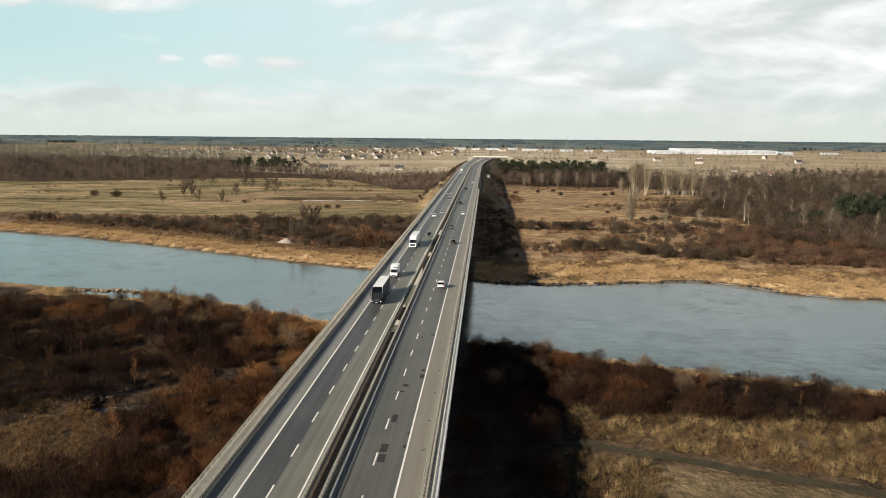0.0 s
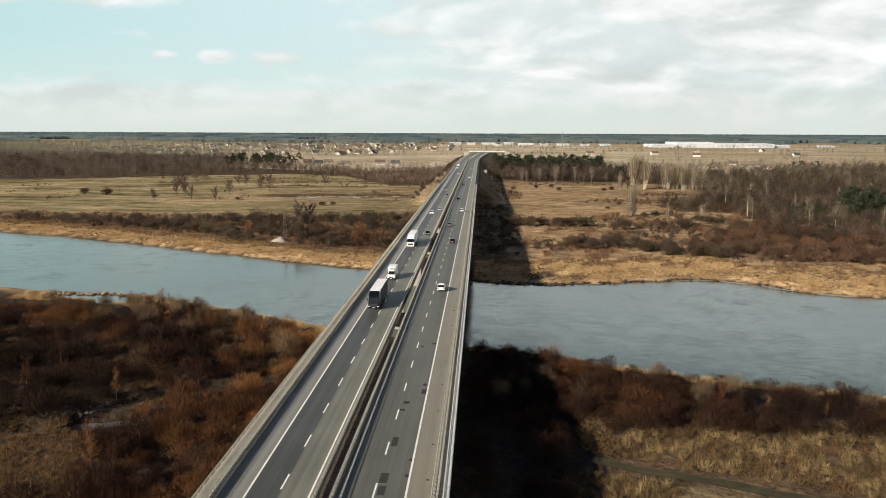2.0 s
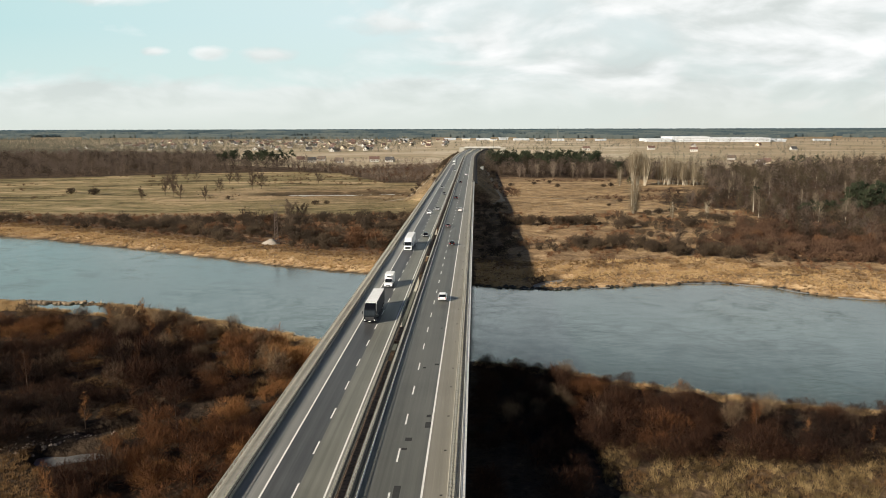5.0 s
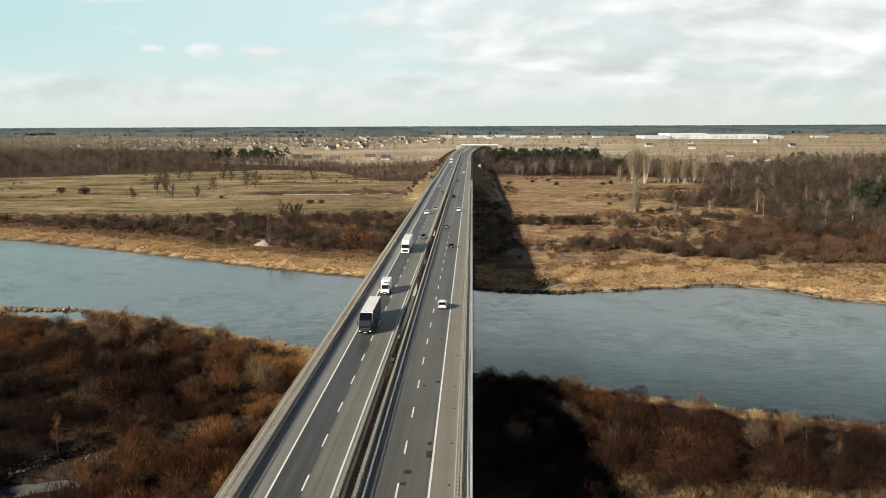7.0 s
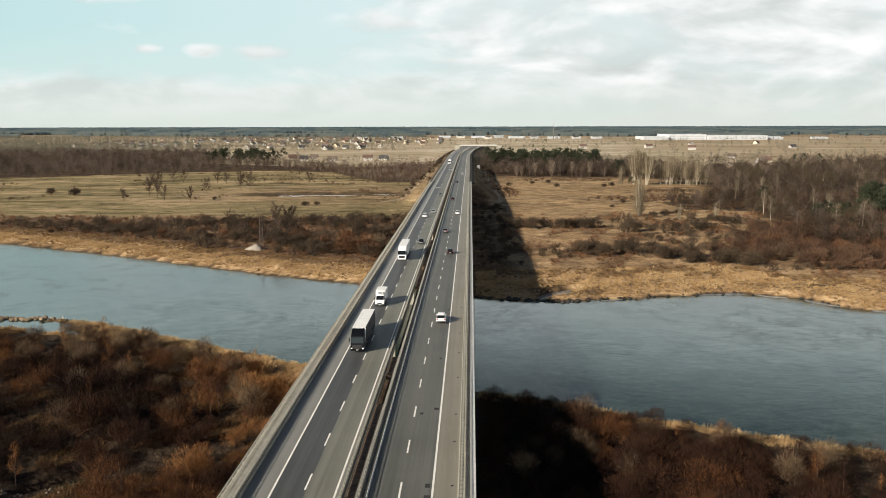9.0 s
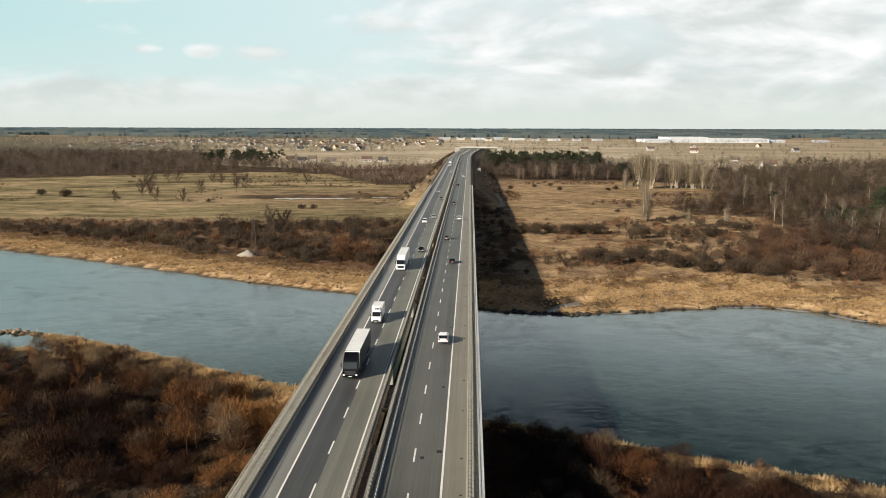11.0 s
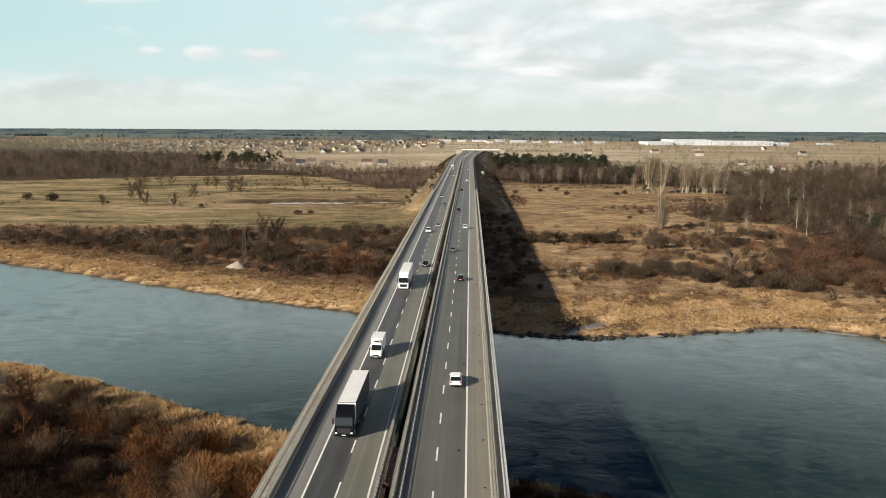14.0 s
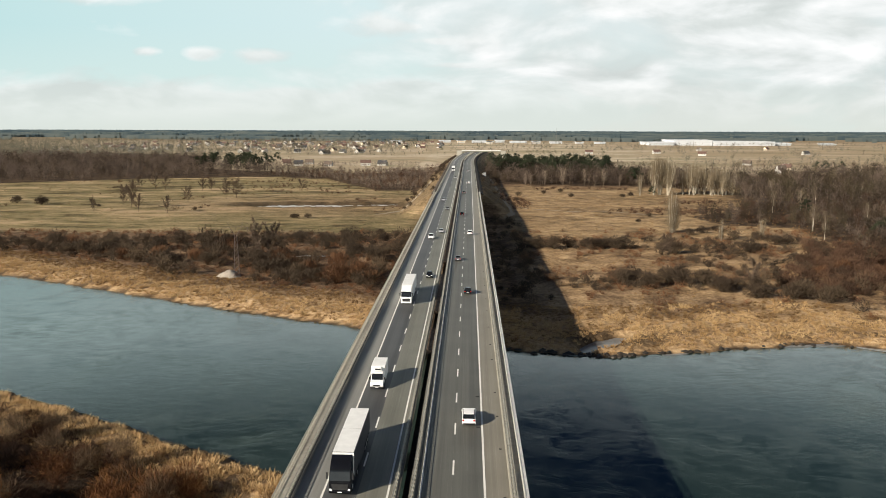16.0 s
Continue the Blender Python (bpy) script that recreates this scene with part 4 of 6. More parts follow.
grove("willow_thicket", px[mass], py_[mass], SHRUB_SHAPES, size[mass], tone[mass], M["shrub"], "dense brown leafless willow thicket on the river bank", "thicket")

TALL = [soup("tall_willow", shrub_tris(RNG, 2.5 + 0.2 * k, 5.2 + 0.4 * k, 1300, 0.05, 26, 12), M["willow_pale"], RNG.rand(1326) * 0.3 + 0.15 * k) for k in range(4)]
TALL_SPOTS = [(-92, 221), (-86, 226), (-80, 222), (-66, 214), (-62, 218), (-58, 210), (-50, 204), (-45, 207), (-40, 199), (-34, 194), (-70, 202), (-76, 208), (-100, 214), (-108, 222), (-55, 192), (-30, 184), (-46, 186),
              (-64, 188), (-84, 204), (-25, 176), (-38, 172), (-58, 170), (-74, 176), (36, 172), (46, 166), (33, 160), (57, 163), (70, 155), (84, 152), (40, 152), (94, 148), (63, 152), (26, 161), (29, 156), (31, 164), (24, 152), (35, 158)]
for k, (tx, ty) in enumerate(TALL_SPOTS):
    ob = new("tall_willow", TALL[k % 4])
    ob.matrix_basis = pose(tx, ty, on_ground(tx, ty), 0, 0, 67 * k) @ Matrix.Scale((1.0 if tx < 0 else 0.82) + 0.3 * RNG.rand(), 4)
    tagged(ob, "tall pale-brown leafless willow bush rising above the thicket", "shrub", "tall willows")

# ----- reeds and tussocks -----
TUSSOCKS = [tussock_tris(RNG, 0.95, 1.15, 34, 0.07) for _ in range(6)]
COARSE = [tussock_tris(RNG, 1.1, 1.1, 24, 0.17) for _ in range(6)]


def shore_reeds(x, y):
    a = near_shore(x)
    return (y < a - 0.6) & (y > a - 19) & ((x < -13.5) | (x > 17)) & (patchy(x, y, 14, 3.0) > 0.2) & clear_of_water(x, y) & ~((x > 16) & (y < a - 8.5))


x, y = scatter(RNG, (-130, 135, 140, 262), 1.15, shore_reeds)
LUMPS = [tussock_tris(RNG, 1.25, 0.95, 34, 0.13) for _ in range(6)]
grove("shore_reeds", x, y, LUMPS, 0.6 + 0.7 * RNG.rand(len(x)), np.clip(0.3 + 0.6 * patchy(x, y, 7, 2.0) + 0.3 * RNG.rand(len(x)), 0, 1), M["reed"], "dry straw-coloured reed tussocks along the water", "reeds")


def field_reeds(x, y):
    tall = (x > 37) & (y < near_shore(x) - 40 + np.clip((x - 40) * 0.36, -4, 18)) & (y > 126.5 - (x - 40) * 0.37) & (patchy(x, y, 24, 6.0) > 0.14)
    low = (x > 33) & (y < 119 - (x - 40) * 0.33) & (y > 80) & (x < 49 + 3 * wob(y, 0.4, 1.0))
    left = (((x + 62) ** 2 / 20 ** 2 + (y - 116) ** 2 / 17 ** 2 < 1) | ((x < -14) & (y < near_shore(x) - 9) & (patchy(x, y, 26, 4.0) < 0.36))) & clear_of_water(x, y)
    return tall | low | left


STANDS = [tussock_tris(RNG, 0.85, 1.30, 44, 0.05) for _ in range(6)]
x, y = scatter(RNG, (-130, 135, 84, 240), 0.98, field_reeds)
right = (x > 0) & (patchy(x, y, 17, 8.0) > 0.33)
grove("reed_field", x[right], y[right], STANDS, 0.55 + 0.6 * RNG.rand(right.sum()), 0.55 * patchy(x[right], y[right], 13, 1.0) + 0.50 * RNG.rand(right.sum()) - 0.06, M["reed_olive"], "dry straw reed field on the bank", "reeds")
grove("brown_reeds", x[~right], y[~right], TUSSOCKS, 0.55 + 0.5 * RNG.rand((~right).sum()), np.where((x[~right] < -42) & (y[~right] < 134), 0.15, 0.0) + 0.42 * RNG.rand((~right).sum()), M["reed_brown"], "brown withered reeds and sedge between the shrubs", "reeds")


def far_reeds(x, y):
    d = y - far_shore(x)
    return (d > 0.8) & (d < np.where(x < 0, 31, 40) + 8 * patchy(x, y, 50, 2.0)) & clear_of_water(x, y) & (np.abs(x - 1.9) > 15) & (patchy(x, y, 17, 1.0) > 0.16)


x, y = scatter(RNG, (-260, 230, 235, 460), 1.5, far_reeds)
drab = patchy(x, y, 26, 6.5) + np.where(x < 0, 1.0 * smooth01((y - far_shore(x) - 14) / 12), 0.5 * smooth01((y - far_shore(x) - 12) / 26)) + 0.25 * RNG.rand(len(x)) > 0.95
grove("far_bank_sedge", x[drab], y[drab], COARSE, 0.45 + 0.5 * RNG.rand(drab.sum()), 0.15 + 0.7 * RNG.rand(drab.sum()), M["reed_brown"], "brown sedge on the far river bank", "reeds")
x, y = x[~drab], y[~drab]
grove("far_bank_reeds", x, y, COARSE, 0.55 + 0.55 * RNG.rand(len(x)), 0.1 + 0.5 * patchy(x, y, 30, 5.0) + 0.35 * RNG.rand(len(x)), M["reed"], "dry golden reeds on the far river bank", "reeds")


def rough_grass(x, y):
    return (x > 18) & (x < 260) & (y > far_shore(x) + 38) & (y < 700) & (patchy(x, y, 38, 9.0) > 0.45) & clear_of_water(x, y)


x, y = scatter(RNG, (18, 260, 290, 700), 3.6, rough_grass)
grove("dry_grass", x, y, COARSE, 0.35 + 0.35 * RNG.rand(len(x)), 0.4 * RNG.rand(len(x)), M["reed"], "withered grass tufts on the flood plain", "grass")

TURF = [tussock_tris(RNG, 1.5, 0.6, 11, 0.26) for _ in range(5)]
x, y = scatter(RNG, (-430, -36, 470, 880), 4.6, lambda a, b: (patchy(a, b, 44, 3.3) > 0.5) & (patchy(a, b, 170, 1.2) > 0.35) & clear_of_water(a, b) & ~in_poly(a, b, WOOD_L) & off_road(a, b, 40))
grove("meadow_tufts", x, y, TURF, 0.4 + 0.6 * RNG.rand(len(x)), 0.35 * RNG.rand(len(x)), M["reed_brown"], "withered tufts of grass in the meadow", "grass")

# ----- shrubs of the far bank -----
FAR_SHRUBS = [shrub_tris(RNG, 2.1 + 0.2 * k, 2.9 + 0.3 * k, 330, 0.15, 8) for k in range(6)]


def far_band(x, y):
    d = y - far_shore(x)
    left = (x < -17) & (d > 27 + 10 * patchy(x, y, 60, 1.0)) & (y < 468 + 0.10 * (x + 20)) & (patchy(x, y, 46, 3.0) > 0.30) & (patchy(x, y, 27, 6.0) > 0.34) & ~((np.abs(x + 76) < 8) & (y < 374))
    shade = (x > 18) & (x < 36) & (d > 44) & (y < 540) & (patchy(x, y, 30, 1.0) > 0.42)
    line = np.minimum(np.abs(y - 352 + 0.10 * (x - 60)), np.abs(y - 436 + 0.05 * (x - 60)))
    right = (x > 36) & (d > 30) & (y < 470) & ((line < 4 + 7 * patchy(x, y, 60, 8.0)) & (patchy(x, y, 37, 2.2) > 0.30) | (x > 118 - 0.3 * (y - 330)) & (patchy(x, y, 30, 5.1) > 0.52))
    return (left | shade | right) & clear_of_water(x, y)


x, y = scatter(RNG, (-300, 170, 320, 640), 5.6, far_band)
grove("far_bank_scrub", x, y, FAR_SHRUBS, np.where(x < -16, 0.90, 0.62) + np.where(x < -16, 1.55, 1.15) * patchy(x, y, 36, 2.0) * RNG.rand(len(x)), np.clip(0.65 * patchy(x, y, 60, 6.0) + 0.25 * RNG.rand(len(x)), 0, 1), M["shrub_dark"], "dark leafless scrub on the far river bank", "scrub")

LOW_SCRUB = [shrub_tris(RNG, 1.7 + 0.2 * k, 1.5 + 0.25 * k, 84, 0.22, 6) for k in range(5)]


def low_band(x, y):
    d = y - far_shore(x)
    right = (x > 30) & (x < 190) & (d > 34) & (y < 480 + 0.2 * x) & (patchy(x, y, 55, 3.4) + 0.25 * patchy(x, y, 13, 1.4) > 0.68)
    left = (x < -17) & (d > 32) & (y < 480) & (patchy(x, y, 50, 5.4) > 0.35)
    return (right | left) & clear_of_water(x, y)


x, y = scatter(RNG, (-300, 190, 300, 520), 4.6, low_band)
grove("rust_scrub", x, y, LOW_SCRUB, 0.5 + 0.75 * RNG.rand(len(x)), 0.1 + 0.8 * RNG.rand(len(x)), M["bush_red"], "low rust-brown scrub and brambles in dry grass", "scrub")
x, y = scatter(RNG, (-60, 60, 560, 1300), 7.0, lambda a, b: ((np.abs(a - ROAD_C - np.array([road_x(v) for v in b]) + 24) < 6) & (b > 830)) | ((np.abs(a + 25) < 11) & (b > 575) & (b < 830) & (patchy(a, b, 30, 2.0) > 0.62)) | ((np.abs(a - 29) < 9) & (b > 600) & (b < 900) & (patchy(a, b, 30, 4.0) > 0.66)))
grove("embankment_scrub", x, y, FAR_SHRUBS, 0.7 + 0.4 * RNG.rand(len(x)), 0.1 + 0.4 * RNG.rand(len(x)), M["shrub_dark"], "dark leafless scrub on the motorway embankment", "scrub")
x, y = scatter(RNG, (-420, -30, 560, 900), 6.5, lambda a, b: ((patchy(a, b, 120, 2.7) + 0.22 * patchy(a, b, 19, 1.0) > 0.95) | ((b > 690 + 0.2 * (a + 200)) & (a > -190) & (patchy(a, b, 33, 4.0) > 0.55))) & ~in_poly(a, b, WOOD_L) & ~in_poly(a, b, BELT_L) & clear_of_water(a, b) & off_road(a, b, 30))
grove("meadow_scrub", x, y, LOW_SCRUB, 0.45 + 0.8 * RNG.rand(len(x)) ** 2, 0.2 + 0.6 * RNG.rand(len(x)), M["wood_red"], "low brown scrub at the edge of the meadow", "scrub")


def plain_scrub(a, b):
    spots = ((140, 585, 42, 20), (42, 640, 11, 44), (190, 545, 30, 22), (165, 650, 26, 12), (110, 765, 50, 10))
    near = np.zeros(np.shape(a), bool)
    for cx, cy, rx, ry in spots:
        near |= ((a - cx) / rx) ** 2 + ((b - cy) / ry) ** 2 + 0.5 * wob(a + b, 0.22, cx) < 1
    return near & (patchy(a, b, 15, 2.0) > 0.30)


x, y = scatter(RNG, (25, 230, 530, 770), 4.6, plain_scrub)
grove("plain_scrub", x, y, LOW_SCRUB, 0.5 + 1.1 * RNG.rand(len(x)), 0.15 + 0.7 * RNG.rand(len(x)), M["wood_red"], "reddish-brown scrub on the dry plain", "scrub")
RUST_BANK = [(118, 352), (150, 322), (330, 296), (350, 330), (250, 380), (182, 420), (165, 445), (138, 400)]
x, y = scatter(RNG, (110, 350, 290, 450), 4.0, lambda a, b: in_poly(a + 5 * wob(b, 0.2, 1.0), b + 5 * wob(a, 0.17, 2.0), RUST_BANK) & (patchy(a, b, 24, 3.0) > 0.27))
grove("rust_thicket", x, y, FAR_SHRUBS, 0.65 + 1.15 * patchy(x, y, 22, 1.7) * (0.4 + 0.9 * RNG.rand(len(x))), np.clip(0.7 * patchy(x, y, 34, 4.4) + 0.4 * RNG.rand(len(x)) - 0.1, 0, 1), M["wood_red"], "rust-brown leafless thicket in front of the wood", "thicket")
BUSHES = [soup("bush", shrub_tris(RNG, 2.6, 3.4, 1500, 0.088, 16, 12), M["shrub_dark"], RNG.rand(1516) * 0.4 + 0.1 * k) for k in range(4)]
RUSTY = [soup("bush", shrub_tris(RNG, 2.6, 3.6, 1000, 0.11, 24, 12), M["bush_red"], RNG.rand(1024) * 0.4 + 0.3 * k) for k in range(2)]
for k, (bx, by, bs) in enumerate([(-36, 353, 2.6), (-30, 363, 2.1), (-49, 367, 1.9), (-24, 350, 1.8), (-60, 381, 1.9), (-41, 381, 2.1), (-66, 396, 1.8), (-118, 402, 1.7), (-132, 398, 1.5), (-101, 395, 1.6), (-96, 430, 1.6), (-170, 432, 1.5), (160, 372, 1.7), (172, 366, 1.6), (186, 362, 1.8), (150, 385, 1.5), (137, 372, 1.4), (198, 372, 1.7)]):
    ob = new("bush", RUSTY[k % 2])
    ob.matrix_basis = pose(bx, by, on_ground(bx, by), 0, 0, 97 * k) @ Matrix.Scale(bs, 4)
    tagged(ob, "tall rust-brown rounded leafless bush in dry scrub", "bush", "rust-brown bushes")
BUSH_SPOTS = [(40, 434, 1.2), (70, 436, 1.25), (79, 359, 1.3), (90, 356, 1.2), (66, 361, 1.2), (101, 336, 1.1), (111, 334, 1.1), (122, 331, 1.2), (88, 690, 1.2), (70, 720, 1.1), (48, 700, 1.2), (44, 655, 1.0), (136, 700, 1.2), (128, 690, 1.1), (118, 560, 0.9), (47, 433, 1.3), (54, 437, 1.1), (64, 434, 1.3), (75, 435, 1.35), (97, 420, 1.35), (132, 428, 1.3), (150, 449, 1.2), (62, 355, 1.3),
              (71, 352, 1.2), (83, 356, 1.45), (93, 345, 1.3), (104, 345, 1.2), (115, 336, 1.3), (86, 739, 1.0), (106, 533, 0.7), (107, 593, 0.5),
              (-308, 619, 1.8), (-283, 606, 2.1), (-93, 538, 1.2), (-86, 541, 1.0), (-166, 576, 0.8), (-240, 600, 0.6), (-50, 455, 1.6), (-43, 448, 1.5), (-35, 470, 1.3), (-30, 450, 1.4),
              (-45, 357, 1.9), (-28, 350, 1.5), (-52, 364, 1.8), (-60, 372, 1.7), (-25, 362, 1.7), (-33, 368, 1.8), (-92, 385, 1.7), (-108, 388, 1.8), (-140, 410, 1.8), (-156, 415, 1.7), (-185, 424, 1.6), (-128, 425, 1.8), (-84, 432, 1.7), (-110, 440, 1.7), (120, 480, 1.2), (128, 486, 1.3), (140, 500, 1.2), (150, 470, 1.3)]
for k, (bx, by, bs) in enumerate(BUSH_SPOTS):
    ob = new("bush", BUSHES[k % 4])
    ob.matrix_basis = pose(bx, by, on_ground(bx, by), 0, 0, 77 * k) @ Matrix.Scale(bs * (1.55 if bx > 0 and by < 460 else 1.0), 4)
    tagged(ob, "dense dark leafless bush in dry grass", "bush", "bushes on the plain")


# ----- single trees -----
def tree_thing(name, shapes, mats, x, y, s, label, category, group, turn):
    t = tagged(new(name), label, category, group)
    for stem in shapes[0]:
        part("trunk", stem, t)
    part("crown", shapes[1], t)
    t.matrix_basis = pose(x, y, on_ground(x, y), 0, 0, turn) @ Matrix.Scale(s, 4)
    return t


def tree_set(kind, count, make, trunk_mat, crown_mat):
    out = []
    for k in range(count):
        a, b = make()
        out.append(([soup("trunk", q, trunk_mat, RNG.rand(len(q))) for q in (a if isinstance(a, list) else [a])], soup("crown", b, crown_mat, np.full(len(b), 0.2 + 0.6 * k / max(1, count - 1)))))
    return out


BARE = tree_set("bare", 4, lambda: bare_tree_tris(RNG, 10, 800, 0.17, 0.42, 14, 0.15), M["bark"], M["bark"])
BIRCH = tree_set("birch", 4, lambda: bare_tree_tris(RNG, 18, 420, 0.11, 0.20, 18, 0.25), M["birch"], M["pale_twigs"])
PINES = tree_set("pine", 4, lambda: pine_tris(RNG, 13, 620, 0.42), M["bark"], M["pine"])
THIN = tree_set("thin", 4, lambda: bare_tree_tris(RNG, 7, 380, 0.05, 0.24, 12, 0.2), M["bark"], M["shrub"])
for k, (tx, ty, ts) in enumerate([(-227, 566, 0.75), (-225, 605, 1.1), (-212, 588, 1.35), (-197, 564, 0.95), (-178, 562, 0.85), (-189, 627, 0.95), (-172, 659, 1.25), (-166, 665, 1.2),
                                  (-213, 725, 0.9), (-203, 719, 0.9), (-273, 742, 1.0), (-260, 743, 1.1), (-129, 724, 0.9), (-268, 715, 0.8), (-248, 735, 0.9), (-75, 392, 1.35), (-71, 398, 1.2), (90, 404, 0.9), (103, 345, 0.9)]):
    tree_thing("bare_tree", BARE[k % 4], None, tx, ty, ts * 1.2, "lone leafless tree standing in dry meadow grass", "tree", "meadow trees", 53 * k)
FANS = tree_set("fan", 3, lambda: fan_tree_tris(RNG, 27, 11, 2000, 0.16), M["poplar"], M["poplar_twigs"])
LANK = tree_set("lank", 3, lambda: fan_tree_tris(RNG, 24, 5, 900, 0.17), M["birch"], M["poplar_twigs"])
SOFT = tree_set("soft", 2, lambda: fan_tree_tris(RNG, 17, 10, 1500, 0.13, 0.15), M["birch"], M["poplar_twigs"])
DIM = tree_set("dim", 3, lambda: fan_tree_tris(RNG, 24, 4, 520, 0.22), M["pale_twigs"], M["wood_grey"])
for k, (tx, ty, ts) in enumerate([(157, 711, 1.10), (162, 714, 1.22), (168, 711, 1.12), (164, 719, 1.08)]):
    tree_thing("poplar", FANS[k % 3], None, tx, ty, ts, "clump of tall pale-stemmed leafless poplars in dry grass", "tree", "poplars", 61 * k)
for k, (tx, ty, ts) in enumerate([(113, 487, 1.32), (115, 491, 1.05), (130, 462, 0.6), (152, 470, 0.6), (145, 706, 1.0), (221, 716, 1.1)]):
    tree_thing("poplar", SOFT[k % 2], None, tx, ty, ts, "upright grey-brown leafless poplar with fine twigs", "tree", "young poplars", 71 * k)
for k in range(17):
    tx, ty = 180 + 38 * (k + RNG.rand()) / 17, 712 + 18 * RNG.rand()
    tree_thing("birch", LANK[k % 3], None, tx, ty, 0.78 + 0.32 * RNG.rand(), "slender white-barked leafless birch at the wood edge", "tree", "birches", 360 * RNG.rand())
for k in range(16):
    tx, ty = 60 + 100 * RNG.rand(), 800 + 40 * RNG.rand()
    tree_thing("birch", DIM[k % 3], None, tx, ty, 0.5 + 0.3 * RNG.rand(), "grey leafless birch in front of the pine copse", "tree", "birches by the copse", 360 * RNG.rand())
for k in range(36):
    while True:
        tx, ty = 150 + 330 * RNG.rand(), 420 + 480 * RNG.rand()
        if in_poly(np.array([tx]), np.array([ty]), EDGE_R)[0]:
            break
    tree_thing("birch", BIRCH[k % 4], None, tx, ty, 0.75 + 0.35 * RNG.rand(), "pale-trunked leafless birch inside the brown wood", "tree", "birches in the wood", 360 * RNG.rand())
for k in range(150):
    tx, ty = 32 + 150 * RNG.rand(), 925 + 150 * RNG.rand()
    tree_thing("pine", PINES[k % 4], None, tx, ty, 0.95 + 0.75 * RNG.rand(), "dark green pine in the copse beside the road", "tree", "pines by the road", 360 * RNG.rand())
for tx, ty, ts in ((206, 468, 0.72), (210, 472, 0.66), (214, 467, 0.75), (218, 473, 0.7), (222, 469, 0.72), (227, 474, 0.75), (231, 470, 0.7), (235, 476, 0.72), (216, 479, 0.75), (225, 481, 0.75),
                   (242, 474, 1.0), (247, 480, 1.1), (252, 473, 1.05), (258, 479, 1.15), (263, 472, 0.95), (268, 480, 1.1), (250, 489, 1.2), (257, 494, 1.15), (264, 490, 1.2), (271, 494, 1.1), (247, 500, 1.2), (255, 507, 1.2),
                   (263, 505, 1.25), (272, 510, 1.3), (281, 500, 1.2), (258, 520, 1.3), (268, 525, 1.3), (279, 522, 1.3), (288, 515, 1.2), (292, 530, 1.3), (274, 540, 1.3), (286, 545, 1.3),
                   (150, 690, 0.7), (212, 560, 0.9), (165, 830, 1.3), (170, 835, 1.25), (430, 1040, 1.0), (445, 1050, 1.1), (470, 1060, 1.0)):
    tree_thing("pine", PINES[int(tx) % 4], None, tx, ty, ts, "dark green pine among bare brown trees", "tree", "pines in the wood", tx * 13)
for k in range(40):
    tx, ty = -350 + 95 * RNG.rand(), 1040 + 130 * RNG.rand()
    tree_thing("pine", PINES[k % 4], None, tx, ty, 1.05 + 0.4 * RNG.rand(), "dark green pine at the edge of the village", "tree", "pines by the village", 360 * RNG.rand())
for k in range(26):
    for _ in range(30):
        tx, ty = -110 + 96 * RNG.rand(), 110 + 130 * RNG.rand()
        if thicket_left(np.array([tx]), np.array([ty]))[0]:
            break
    tree_thing("willow_tree", THIN[k % 4], None, tx, ty, 0.85 + 0.55 * RNG.rand(), "thin leafless willow rising from the thicket", "tree", "willow trees", 360 * RNG.rand())
for k in range(14):
    tx = 24 + 90 * RNG.rand()
    ty = float(near_shore(tx)) - 12 - 12 * RNG.rand()
    tree_thing("willow_tree", THIN[k % 4], None, tx, ty, 0.5 + 0.4 * RNG.rand(), "thin leafless willow on the bank", "tree", "willow trees", 360 * RNG.rand())

# ----- woods -----
FAR_TREES = [far_tree_tris(RNG, 9.5 + 0.9 * k, 105, 0.30) for k in range(8)]
LOW_TREES = [far_tree_tris(RNG, 9.5 + 0.9 * k, 42, 0.55) for k in range(8)]
HAZE_TREES = [far_tree_tris(RNG, 9.0 + 0.9 * k, 26, 0.80) for k in range(8)]
MID_TREES = [far_tree_tris(RNG, 8 + 0.7 * k, 175, 0.185) for k in range(8)]


def wood(name, poly, box, gap, shapes, scale, tone, mats, label):
    """A wood of trees of uneven height, as many kinds as materials are given."""
    x, y = scatter(RNG, box, gap, lambda a, b: in_poly(a + 9 * wob(b, 0.11, 1.0), b + 9 * wob(a, 0.09, 2.0), poly) & (patchy(a, b, 90, 2.0) > 0.12))
    sc = scale * (0.55 + 0.45 * RNG.rand(len(x)) + 0.55 * patchy(x, y, 70, 5.5))
    tn = np.clip(tone + 0.6 * (patchy(x, y, 120, 4.0) - 0.5) + 0.22 * (RNG.rand(len(x)) - 0.5), 0, 1)
    kind = np.clip(((patchy(x, y, 50, 3.1) + 0.16 * RNG.randn(len(x)) - 0.5) * 1.6 + 0.5) * len(mats), 0, len(mats) - 1).astype(int)
    for k, mat in enumerate(mats):
        o = kind == k
        grove(name, x[o], y[o], shapes, sc[o], tn[o], M[mat], label, "woodland")


wood("left_wood", WOOD_L, (-1100, -110, 750, 1250), 10.1, FAR_TREES, 1.0, 0.30, ("wood_grey", "wood_grey", "shrub_dark"), "brown-grey leafless wood beyond the meadow")
wood("left_wood_far", WOOD_L, (-1500, -300, 1250, 1900), 16, LOW_TREES, 1.25, 0.68, ("haze_twigs",), "leafless wood far beyond the meadow, paled for haze")
wood("roadside_wood", BELT_L, (-200, -20, 730, 1090), 6.0, MID_TREES, 0.62, 0.52, ("wood_grey", "wood_grey", "wood_red"), "brown leafless scrub wood by the embankment")
